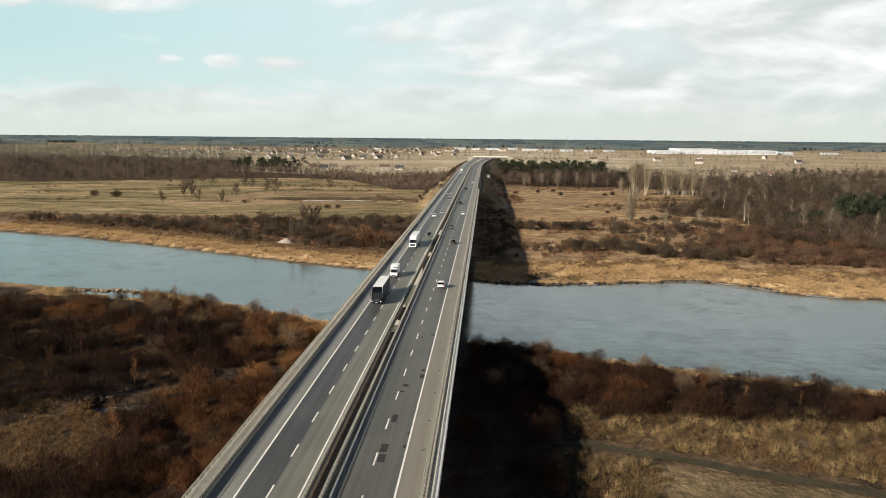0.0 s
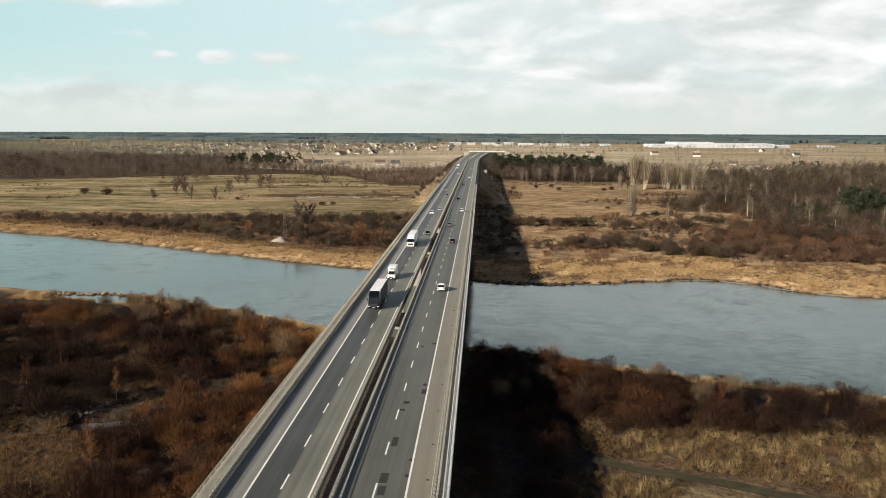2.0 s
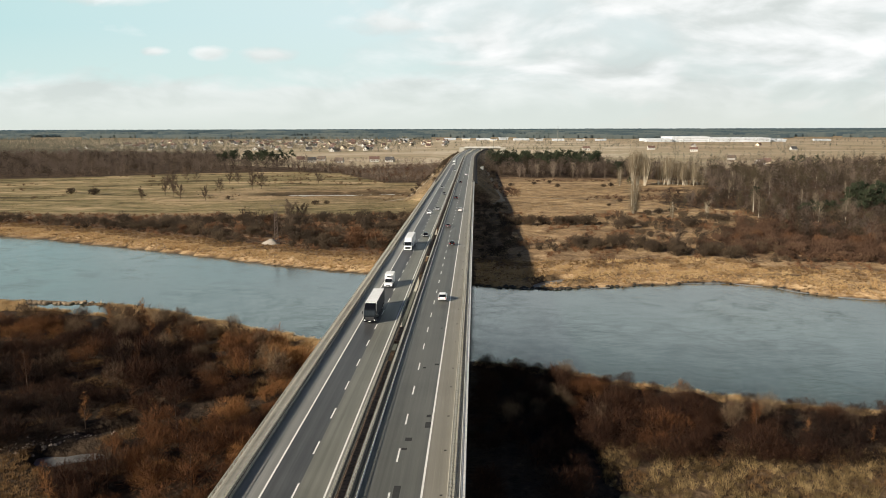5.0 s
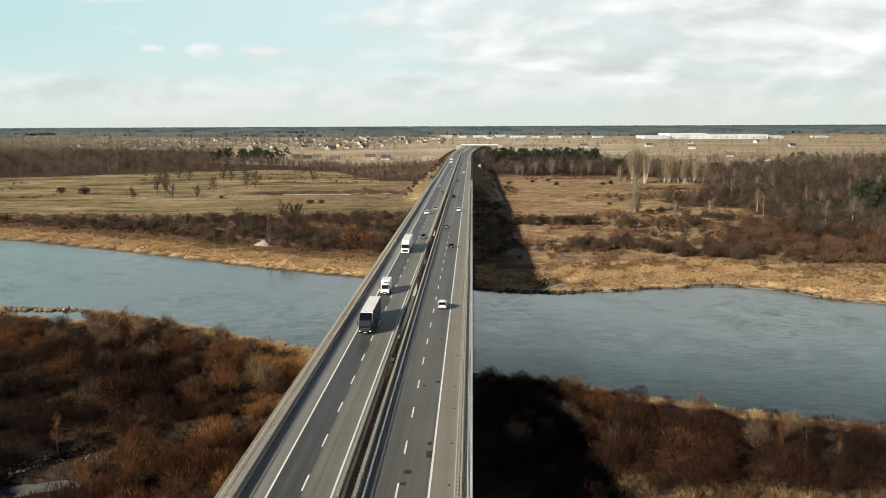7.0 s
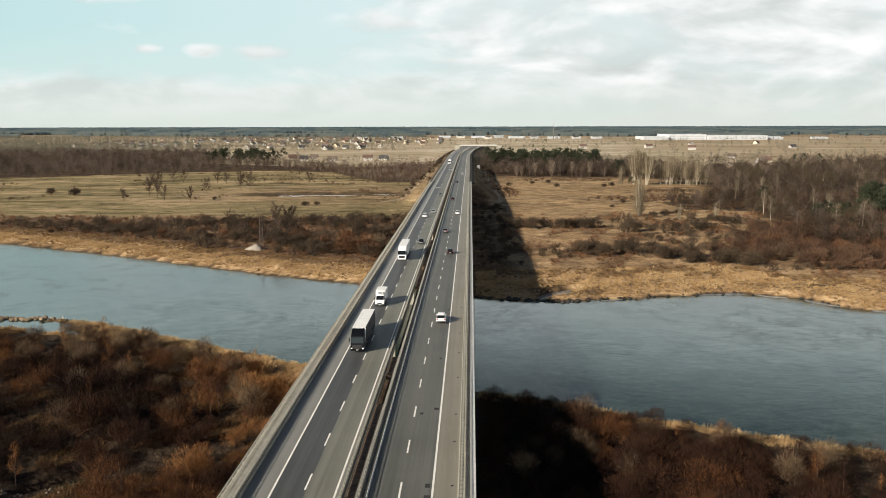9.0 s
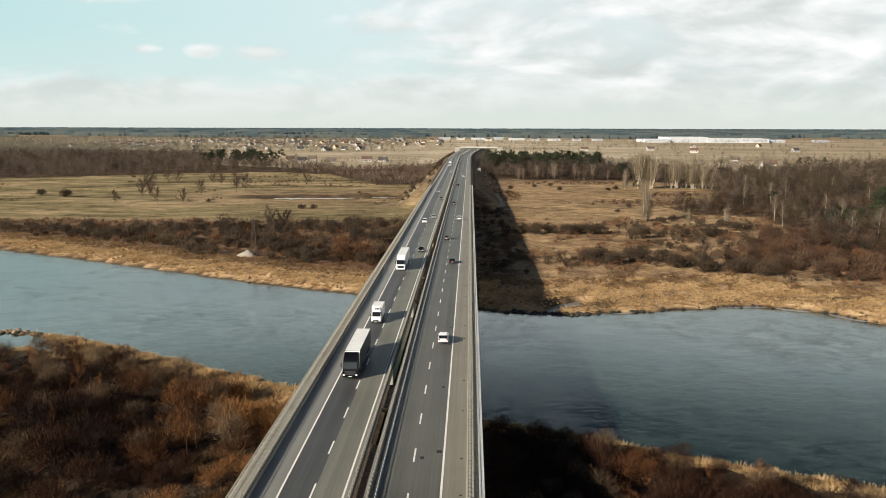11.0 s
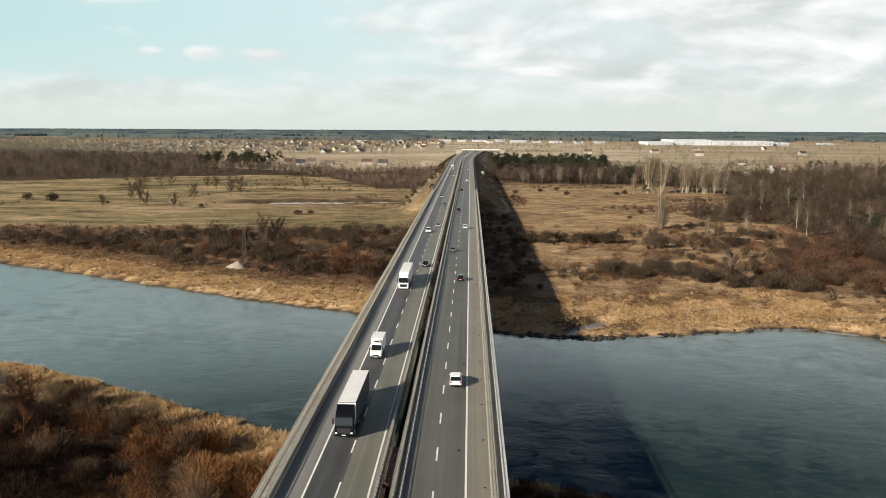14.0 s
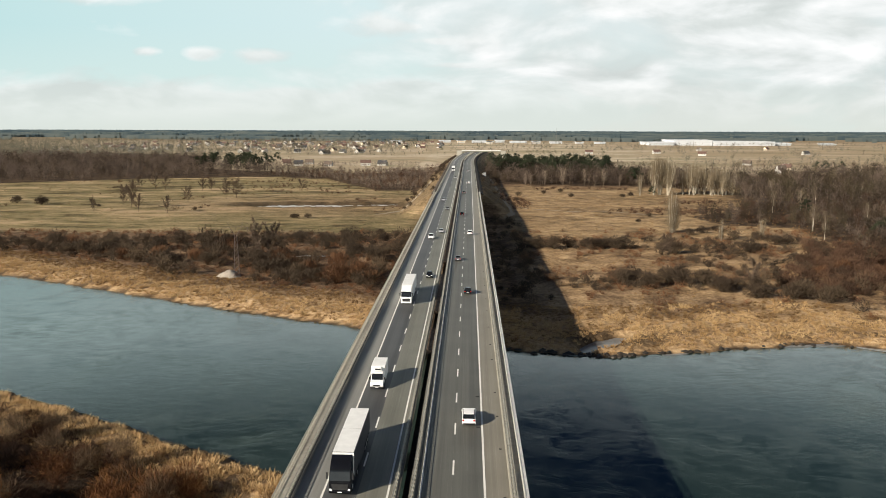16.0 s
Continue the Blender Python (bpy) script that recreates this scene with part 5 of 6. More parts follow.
wood("right_copse", COPSE_R, (20, 310, 750, 1000), 6.8, MID_TREES, 1.25, 0.22, ("wood_grey", "shrub_dark"), "brown leafless copse beside the motorway")
wood("right_wood", EDGE_R, (140, 470, 315, 620), 6.4, MID_TREES, 0.86, 0.22, ("shrub_dark", "wood_olive", "wood_red", "wood_grey"), "reddish-brown leafless wood on the flood plain")
wood("right_wood_far", EDGE_R, (190, 640, 620, 1000), 8.0, FAR_TREES, 1.05, 0.20, ("shrub_dark", "wood_grey", "wood_olive"), "grey-brown leafless wood on the flood plain")


def far_forest():
    tris, tint = [], []
    rows = ((2850, 15), (3000, 16), (3200, 17), (3400, 18), (3600, 19), (3800, 21), (4000, 22), (4150, 24), (4300, 25), (4450, 27), (4580, 28), (4700, 29.5))
    for row, (fy, h) in enumerate(rows):
        x = np.arange(-3300, 3300, 4.2)
        x = x + RNG.randn(len(x)) * 2
        y = fy + 70 * wob(x, 0.004, row) + RNG.randn(len(x)) * 7
        if row < 8:
            ok = (patchy(x, y, 1100, row * 1.3) + 0.02 * RNG.randn(len(x)) > 0.50) | (x > 450) & (row > 2)
            x, y = x[ok], y[ok]
        z = ground_z(x, y) - 1
        hh = h * (0.92 + 0.12 * RNG.rand(len(x)))
        base = np.stack([x, y, z], 1)
        w = 11 + 7 * RNG.rand(len(x))
        sx = np.stack([w / 2, np.zeros(len(x)), np.zeros(len(x))], 1)
        top = base + np.stack([RNG.randn(len(x)), np.zeros(len(x)), hh], 1)
        mid = base + np.stack([np.zeros(len(x)), np.zeros(len(x)), hh * 0.9], 1)
        tris += [np.stack([base - sx, base + sx, mid + sx], 1), np.stack([base - sx, mid + sx, mid - sx], 1), np.stack([mid - sx, mid + sx, top], 1)]
        # farther rows get a bluer tint, haze painted row by row
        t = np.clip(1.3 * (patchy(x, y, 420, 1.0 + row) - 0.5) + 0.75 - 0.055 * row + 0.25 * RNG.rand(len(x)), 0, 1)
        tint += [t, t, t]
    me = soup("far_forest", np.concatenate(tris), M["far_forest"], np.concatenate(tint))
    tagged(new("far_forest", me), "pine forest along the horizon, tinted blue-green for haze", "forest", kind="stuff")


far_forest()
x, y = scatter(RNG, (-1700, -110, 1130, 2800), 18.5, lambda a, b: ((patchy(a, b, 150, 3.0) > 0.36) | (a < -0.46 * b + 60)) & ~in_poly(a, b, WOOD_L) & ((b > 1420) | (a < -0.34 * b + 110)))
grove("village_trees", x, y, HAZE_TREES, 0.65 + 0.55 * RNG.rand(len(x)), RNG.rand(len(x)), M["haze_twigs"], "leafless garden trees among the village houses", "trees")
x, y = scatter(RNG, (-280, -60, 1085, 1185), 7.5, lambda a, b: patchy(a, b, 31, 2.0) > 0.42)
grove("garden_trees", x, y, LOW_TREES, 0.28 + 0.30 * RNG.rand(len(x)), RNG.rand(len(x)), M["wood_grey"], "bare garden trees and hedges round the nearest houses", "trees")
x, y = scatter(RNG, (340, 620, 1040, 1200), 11, lambda a, b: patchy(a, b, 47, 5.0) > 0.40)
grove("garden_trees", x, y, LOW_TREES, 0.35 + 0.45 * RNG.rand(len(x)), RNG.rand(len(x)), M["wood_grey"], "bare garden trees among houses beyond the wood", "trees")
x, y = scatter(RNG, (-900, 300, 1450, 2150), 34, lambda a, b: (patchy(a, b, 260, 8.0) > 0.52) & ~in_poly(a, b, WOOD_L))
grove("village_conifers", x, y, HAZE_TREES, 0.5 + 0.35 * RNG.rand(len(x)), RNG.rand(len(x)), M["pine"], "dark conifers among the village houses", "trees")
x, y = scatter(RNG, (30, 1500, 1060, 2500), 24, lambda a, b: (patchy(a, b, 320, 7.0) > 0.66) | ((np.abs(b - 1900) < 18) & (a < 900)) | (np.abs(b - 1150 - 0.1 * a) < 110) & (a > 300) & (patchy(a, b, 60, 2.0) > 0.3) | (np.abs(b - 2250 - 30 * wob(a, 0.01, 1.0)) < 25) | (np.abs(b - 1640) < 16) & (patchy(a, b, 90, 4.0) > 0.4))
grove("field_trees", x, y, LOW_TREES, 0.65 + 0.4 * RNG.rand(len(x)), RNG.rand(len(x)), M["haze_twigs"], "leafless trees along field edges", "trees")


# ================= vehicles =================
M["paint_white"] = simple("white_car_paint", (0.74, 0.74, 0.74), (0.82, 0.82, 0.82), 2.0, 0.3, 0.0, 0.5)
M["paint_black"] = simple("black_car_paint", (0.004, 0.0045, 0.006), (0.008, 0.0085, 0.011), 2.0, 0.2, 0.0, 0.35)
M["paint_grey"] = simple("grey_car_paint", (0.10, 0.105, 0.115), (0.14, 0.145, 0.155), 2.0, 0.3, 0.3, 0.5)
M["paint_silver"] = simple("silver_car_paint", (0.42, 0.43, 0.44), (0.50, 0.51, 0.52), 2.0, 0.3, 0.4, 0.5)
M["glass"] = simple("tinted_glass", (0.010, 0.012, 0.014), (0.016, 0.018, 0.020), 1.0, 0.08, 0.0, 0.6)
M["rubber"] = simple("tyre_rubber", (0.012, 0.012, 0.012), (0.03, 0.03, 0.03), 6.0, 0.9)
M["rim"] = simple("alloy_rim", (0.35, 0.35, 0.36), (0.5, 0.5, 0.5), 6.0, 0.35, 0.8)
M["plastic"] = simple("black_plastic", (0.018, 0.018, 0.019), (0.035, 0.035, 0.036), 6.0, 0.6)
M["lamp_clear"] = simple("headlamp_glass", (0.70, 0.72, 0.74), (0.82, 0.83, 0.84), 4.0, 0.15, 0.0, 0.6)
M["lamp_red"] = simple("tail_lamp_glass", (0.30, 0.01, 0.01), (0.42, 0.02, 0.015), 4.0, 0.2, 0.0, 0.6)
M["tarp_dark"] = simple("dark_trailer_side", (0.020, 0.024, 0.032), (0.035, 0.040, 0.050), 1.0, 0.6)
M["tarp_white"] = simple("white_trailer_panel", (0.68, 0.68, 0.67), (0.80, 0.80, 0.79), 0.9, 0.5)


def block(name, lower, upper, mat, bevel=0.0, seg=2):
    """A solid between two rectangles (x0, x1, y0, y1, z), with rounded edges."""
    bm = bmesh.new()
    v = []
    for x0, x1, y0, y1, z in (lower, upper):
        v += [bm.verts.new(c) for c in ((x0, y0, z), (x1, y0, z), (x1, y1, z), (x0, y1, z))]
    for q in ((0, 3, 2, 1), (4, 5, 6, 7), (0, 1, 5, 4), (1, 2, 6, 5), (2, 3, 7, 6), (3, 0, 4, 7)):
        bm.faces.new([v[i] for i in q])
    if bevel:
        bmesh.ops.bevel(bm, geom=bm.edges[:], offset=bevel, segments=seg, affect="EDGES", profile=0.6)
    me = bpy.data.meshes.new(name)
    bm.to_mesh(me)
    bm.free()
    me.materials.append(mat)
    return me


def outline_block(name, side, half, mat, bevel=0.06, tuck=0.0, tuck_z=9.0):
    """A body with the side view given as (y, z) points, drawn in by tuck above tuck_z."""
    bm = bmesh.new()
    left = [bm.verts.new((-half + (tuck if z > tuck_z else 0), y, z)) for y, z in side]
    rgt = [bm.verts.new((half - (tuck if z > tuck_z else 0), y, z)) for y, z in side]
    bm.faces.new(left)
    bm.faces.new(list(reversed(rgt)))
    k = len(side)
    for i in range(k):
        j = (i + 1) % k
        bm.faces.new((left[j], left[i], rgt[i], rgt[j]))
    bmesh.ops.recalc_face_normals(bm, faces=bm.faces[:])
    if bevel:
        bmesh.ops.bevel(bm, geom=bm.edges[:], offset=bevel, segments=2, affect="EDGES", profile=0.6)
    me = bpy.data.meshes.new(name)
    bm.to_mesh(me)
    bm.free()
    me.materials.append(mat)
    return me


def wheel_meshes(r, w):
    out = []
    for nm, rad, wid, mat in (("tyre", r, w, "rubber"), ("rim", r * 0.62, w + 0.02, "rim")):
        bm = bmesh.new()
        bmesh.ops.create_cone(bm, cap_ends=True, segments=18, radius1=rad, radius2=rad, depth=wid)
        bmesh.ops.bevel(bm, geom=bm.edges[:], offset=wid * 0.12, segments=1, affect="EDGES")
        bmesh.ops.rotate(bm, verts=bm.verts[:], matrix=Matrix.Rotation(radians(90), 3, "Y"))
        me = bpy.data.meshes.new(nm)
        bm.to_mesh(me)
        bm.free()
        me.materials.append(M[mat])
        out.append(me)
    return out


def add_wheels(t, spots, r, w):
    tyre, rim = wheel_meshes(r, w)
    for x, y in spots:
        o = part("wheel", tyre, t)
        o.matrix_basis = pose(x, y, r)
        part("rim", rim, o)


def car(paint, style, label):
    """A passenger car that faces +y, its middle at the origin."""
    t = tagged(new("car"), label, "car", "cars on the motorway")
    L, W, H, hood = {"saloon": (4.6, 0.90, 1.46, 0.95), "estate": (4.6, 0.90, 1.50, 0.95), "suv": (4.6, 0.94, 1.68, 1.08), "hatch": (4.1, 0.88, 1.48, 0.95)}[style]
    h = L / 2
    low = [(-h, 0.42), (-h + 0.1, 0.24), (h - 0.15, 0.24), (h, 0.42), (h - 0.03, hood - 0.25), (h - 0.25, hood - 0.10), (h - 1.15, hood), (-h + 0.35, hood + 0.03), (-h + 0.02, hood - 0.05)]
    part("body", outline_block("body", low, W, M[paint], 0.07), t)
    back = {"saloon": (-h + 0.85, -h + 1.45), "estate": (-h + 0.10, -h + 0.38), "suv": (-h + 0.10, -h + 0.42), "hatch": (-h + 0.12, -h + 0.55)}[style]
    cab = [(back[0], hood - 0.02), (h - 1.10, hood - 0.02), (h - 1.95, H - 0.04), (back[1], H - 0.04)]
    part("windows", outline_block("windows", cab, W - 0.07, M["glass"], 0.05, 0.16, hood + 0.2), t)
    part("roof", block("roof", (-W + 0.20, W - 0.20, back[1] - 0.04, h - 1.92, H - 0.06), (-W + 0.26, W - 0.26, back[1] + 0.06, h - 2.05, H + 0.01), M[paint], 0.03), t)
    for sx in (-1, 1):
        part("pillar", block("pillar", (sx * (W - 0.10) - 0.03, sx * (W - 0.10) + 0.03, -0.15, -0.02, hood), (sx * (W - 0.24) - 0.03, sx * (W - 0.24) + 0.03, -0.22, -0.09, H - 0.03), M[paint]), t)
        part("headlight", block("headlight", (sx * (W - 0.25) - 0.18, sx * (W - 0.25) + 0.18, h - 0.14, h + 0.015, hood - 0.32), (sx * (W - 0.25) - 0.18, sx * (W - 0.25) + 0.18, h - 0.30, h - 0.05, hood - 0.14), M["lamp_clear"], 0.02), t)
        part("tail_light", block("tail_light", (sx * (W - 0.18) - 0.14, sx * (W - 0.18) + 0.14, -h - 0.012, -h + 0.12, hood - 0.34), (sx * (W - 0.18) - 0.14, sx * (W - 0.18) + 0.14, -h - 0.006, -h + 0.12, hood - 0.08), M["lamp_red"], 0.02), t)
        part("mirror", block("mirror", (sx * (W + 0.10) - 0.10, sx * (W + 0.10) + 0.10, h - 1.62, h - 1.50, hood), (sx * (W + 0.10) - 0.08, sx * (W + 0.10) + 0.08, h - 1.62, h - 1.52, hood + 0.14), M[paint], 0.02), t)
    part("rear_bumper", block("rear_bumper", (-W + 0.08, W - 0.08, -h - 0.03, -h + 0.1, 0.30), (-W + 0.08, W - 0.08, -h - 0.03, -h + 0.1, 0.46), M["plastic"], 0.02), t)
    part("grille", block("grille", (-0.45, 0.45, h - 0.06, h + 0.012, 0.34), (-0.45, 0.45, h - 0.08, h + 0.006, 0.56), M["plastic"], 0.02), t)
    for sy in (1, -1):
        part("number_plate", block("number_plate", (-0.26, 0.26, sy * (h + 0.015) - 0.01, sy * (h + 0.015) + 0.01, 0.50), (-0.26, 0.26, sy * (h + 0.015) - 0.01, sy * (h + 0.015) + 0.01, 0.61), M["paint_white"]), t)
    add_wheels(t, [(sx * (W - 0.11), sy * (h - 0.90)) for sx in (-1, 1) for sy in (-1, 1)], 0.33, 0.22)
    return t


def truck(cab_paint, side_mat, label):
    """An articulated lorry that faces +y, its front bumper at the origin."""
    t = tagged(new("lorry"), label, "lorry", "lorries on the motorway")
    side = [(-2.25, 0.55), (-0.02, 0.40), (0.0, 1.25), (-0.08, 1.75), (-0.40, 2.95), (-0.75, 3.35), (-1.75, 3.92), (-2.25, 3.95)]
    part("cab", outline_block("cab", side, 1.24, M[cab_paint], 0.08, 0.08, 2.9), t)
    wind = outline_block("windscreen", [(0.005, 1.80), (-0.30, 2.82), (-0.36, 2.80), (-0.07, 1.78)], 1.14, M["glass"], 0.0)
    part("windscreen", wind, t)
    part("sun_visor", block("sun_visor", (-1.12, 1.12, -0.42, -0.05, 2.86), (-1.12, 1.12, -0.46, -0.12, 2.98), M["glass"], 0.02), t)
    part("grille", block("grille", (-0.85, 0.85, -0.05, 0.03, 0.70), (-0.95, 0.95, -0.10, 0.012, 1.38), M["plastic"], 0.03), t)
    part("bumper", block("bumper", (-1.24, 1.24, -0.3, 0.06, 0.32), (-1.24, 1.24, -0.3, 0.05, 0.62), M[cab_paint], 0.04), t)
    for sx in (-1, 1):
        part("headlight", block("headlight", (sx * 1.02 - 0.16, sx * 1.02 + 0.16, -0.1, 0.045, 0.62), (sx * 1.06 - 0.12, sx * 1.06 + 0.12, -0.1, 0.030, 0.86), M["lamp_clear"], 0.02), t)
        part("side_window", block("side_window", (sx * 1.235 - 0.015, sx * 1.235 + 0.015, -1.25, -0.32, 1.75), (sx * 1.21 - 0.015, sx * 1.21 + 0.015, -1.25, -0.55, 2.65), M["glass"]), t)
        part("mirror", block("mirror", (sx * 1.46 - 0.10, sx * 1.46 + 0.10, -0.28, -0.10, 1.95), (sx * 1.46 - 0.10, sx * 1.46 + 0.10, -0.28, -0.12, 2.70), M["plastic"], 0.03), t)
    part("chassis", boxes("chassis", [(-0.45, 0.45, -16.2, -1.6, 0.75, 1.05), (-1.15, 1.15, -5.2, -2.4, 0.45, 0.95), (-1.2, 1.2, -16.45, -16.2, 0.55, 0.85)], M["plastic"]), t)
    trailer = part("trailer", block("trailer", (-1.27, 1.27, -16.5, -2.75, 1.12), (-1.27, 1.27, -16.5, -2.75, 4.0), M[side_mat], 0.03), t)
    part("roof_panel", boxes("roof_panel", [(-1.22, 1.22, -16.45, -9.66, 4.003, 4.02), (-1.22, 1.22, -9.60, -2.80, 4.003, 4.02)], M["tarp_white"]), trailer, "pale trailer roof")
    part("front_wall", boxes("front_wall", [(-1.24, 1.24, -2.75, -2.73, 1.2, 3.95)], M["tarp_white"]), trailer)
    part("side_skirt", boxes("side_skirt", [(-1.26, -1.22, -11.2, -6.4, 0.5, 1.12), (1.22, 1.26, -11.2, -6.4, 0.5, 1.12)], M[side_mat]), trailer)
    part("number_plate", boxes("number_plate", [(-0.26, 0.26, 0.061, 0.07, 0.42, 0.53)], M["paint_white"]), t)
    add_wheels(t, [(sx * 1.08, y) for sx in (-1, 1) for y in (-1.35, -5.0, -11.9, -13.2, -14.5)], 0.5, 0.32)
    return t


def box_van(label):
    t = tagged(new("box_van"), label, "van", "vans on the motorway")
    side = [(-2.6, 0.40), (-0.02, 0.36), (0.0, 0.85), (-0.12, 1.10), (-0.85, 1.32), (-1.55, 2.28), (-2.6, 2.36)]
    part("cab", outline_block("cab", side, 1.02, M["paint_white"], 0.07, 0.14, 1.9), t)
    part("windscreen", outline_block("windscreen", [(-0.82, 1.36), (-1.44, 2.18), (-1.50, 2.16), (-0.90, 1.33)], 0.86, M["glass"], 0.0), t)
    part("cargo_box", block("cargo_box", (-1.12, 1.12, -6.9, -2.35, 0.75), (-1.12, 1.12, -6.9, -2.35, 3.15), M["tarp_white"], 0.04), t)
    part("cooling_unit", block("cooling_unit", (-0.65, 0.65, -2.35, -1.80, 2.50), (-0.55, 0.55, -2.35, -1.95, 3.05), M["tarp_white"], 0.05), t)
    part("cooling_vent", boxes("cooling_vent", [(-0.45, 0.45, -1.86, -1.80, 2.62, 2.86)], M["plastic"]), t)
    part("grille", boxes("grille", [(-0.55, 0.55, -0.05, 0.012, 0.56, 0.80)], M["plastic"]), t)
    part("bumper", block("bumper", (-1.02, 1.02, -0.2, 0.05, 0.28), (-1.02, 1.02, -0.2, 0.04, 0.52), M["plastic"], 0.03), t)
    for sx in (-1, 1):
        part("headlight", block("headlight", (sx * 0.80 - 0.14, sx * 0.80 + 0.14, -0.2, 0.01, 0.66), (sx * 0.82 - 0.12, sx * 0.82 + 0.12, -0.4, -0.10, 0.98), M["lamp_clear"], 0.02), t)
        part("mirror", block("mirror", (sx * 1.20 - 0.10, sx * 1.20 + 0.10, -1.05, -0.92, 1.35), (sx * 1.20 - 0.09, sx * 1.20 + 0.09, -1.05, -0.94, 1.75), M["plastic"], 0.02), t)
        part("side_window", boxes("side_window", [(sx * 1.01 - 0.02, sx * 1.01 + 0.02, -1.9, -1.15, 1.38, 1.86)], M["glass"]), t)
    part("chassis", boxes("chassis", [(-0.4, 0.4, -6.8, -0.5, 0.45, 0.75)], M["plastic"]), t)
    part("number_plate", boxes("number_plate", [(-0.26, 0.26, 0.05, 0.06, 0.36, 0.46)], M["paint_white"]), t)
    add_wheels(t, [(sx * 0.9, y) for sx in (-1, 1) for y in (-0.95, -4.9)], 0.36, 0.24)
    return t


def park(t, x, y, turn):
    pitch = math.degrees(math.atan(0.003)) * (1 if turn == 0 else -1)
    t.matrix_basis = pose(x + road_x(y), y, road_z(y) + 0.013, pitch, 0, turn)
    return t


park(truck("paint_black", "tarp_dark", "articulated lorry with a black cab and pale trailer roof"), -5.15, 175.6, 180)
park(box_van("white refrigerated box van in the slow lane"), -5.2, 210.4, 180)
white_lorry = park(truck("paint_white", "tarp_white", "white articulated lorry in the slow lane"), -5.25, 268.2, 180)
copy_thing(white_lorry, pose(-5.2, 795, road_z(795) + 0.013, 0, 0, 180))
CARS = [("paint_white", "suv", "white estate car in the slow lane", [(9.3, 198.5, 0), (9.6, 384, 0), (-4.6, 373, 180), (9.2, 640, 0)]),
        ("paint_black", "hatch", "black car on the motorway", [(9.0, 281.5, 0), (6.0, 447, 0), (-1.5, 301, 180), (6.2, 560, 0)]),
        ("paint_grey", "saloon", "dark grey saloon car in the fast lane", [(5.9, 328, 0), (-1.4, 469, 180)]),
        ("paint_silver", "saloon", "silver saloon car on the motorway", [(-1.5, 389, 180), (-4.8, 515, 180), (8.8, 790, 0), (-1.6, 700, 180)])]
for paint, style, label, spots in CARS:
    first = car(paint, style, label)
    for k, (cx, cy, turn) in enumerate(spots):
        if k == 0:
            park(first, cx, cy, turn)
        else:
            copy_thing(first, pose(cx, cy, road_z(cy) + 0.013, 0, 0, turn))

# ================= road details =================
for x, y, w, l in ((8.3, 116.3, 0.9, 1.1), (8.0, 113.2, 0.7, 0.7), (10.6, 121.3, 0.8, 2.0), (10.5, 124.6, 0.6, 1.0), (8.4, 146.6, 0.5, 0.7), (10.5, 148.5, 0.7, 0.8),
                   (8.2, 101.5, 0.8, 3.0), (8.1, 90.8, 1.0, 2.6), (8.2, 87.6, 0.9, 2.4), (10.9, 96.0, 0.5, 0.7), (10.9, 91.5, 0.7, 0.8), (10.6, 196.0, 0.55, 0.5), (10.6, 208.0, 0.55, 0.5), (10.2, 172.5, 0.4, 0.6)):
    o = part("asphalt_patch", boxes("asphalt_patch", [(-w / 2, w / 2, -l / 2, l / 2, 0.013, 0.0165)], M["patch"]), road)
    o.matrix_basis = pose(x, y, road_z(y), math.degrees(0.003))
drain = boxes("drain_grate", [(-0.22, 0.22, -0.22, 0.22, 0.013, 0.03)] + [(-0.19, 0.19, -0.17 + 0.09 * k, -0.13 + 0.09 * k, 0.03, 0.038) for k in range(4)], M["patch"])
for k in range(40):
    y = 63 + 12.4 * k + 1.5 * RNG.randn()
    o = part("drain_grate", drain, bridge)
    o.matrix_basis = pose(13.35, y, road_z(y)) @ Matrix.Scale(0.75, 4)


# ================= houses and halls far off =================
M["plaster_white"] = simple("white_plaster", (0.44, 0.42, 0.38), (0.55, 0.53, 0.49), 0.8, 0.9)
M["plaster_cream"] = simple("cream_plaster", (0.56, 0.48, 0.36), (0.66, 0.58, 0.45), 0.8, 0.9)
M["plaster_grey"] = simple("grey_plaster", (0.36, 0.34, 0.32), (0.46, 0.44, 0.41), 0.8, 0.9)
M["roof_red"] = simple("red_roof_tiles", (0.11, 0.066, 0.052), (0.15, 0.092, 0.075), 1.5, 0.85)
M["roof_dark"] = simple("dark_roof_tiles", (0.045, 0.045, 0.048), (0.075, 0.073, 0.075), 1.5, 0.8)
M["roof_brown"] = simple("brown_roof_tiles", (0.10, 0.075, 0.06), (0.15, 0.115, 0.09), 1.5, 0.85)
M["hall_white"] = simple("white_hall_cladding", (0.48, 0.50, 0.53), (0.60, 0.62, 0.65), 0.05, 0.6)
M["hall_grey"] = simple("grey_hall_cladding", (0.36, 0.38, 0.40), (0.46, 0.48, 0.50), 0.05, 0.6)


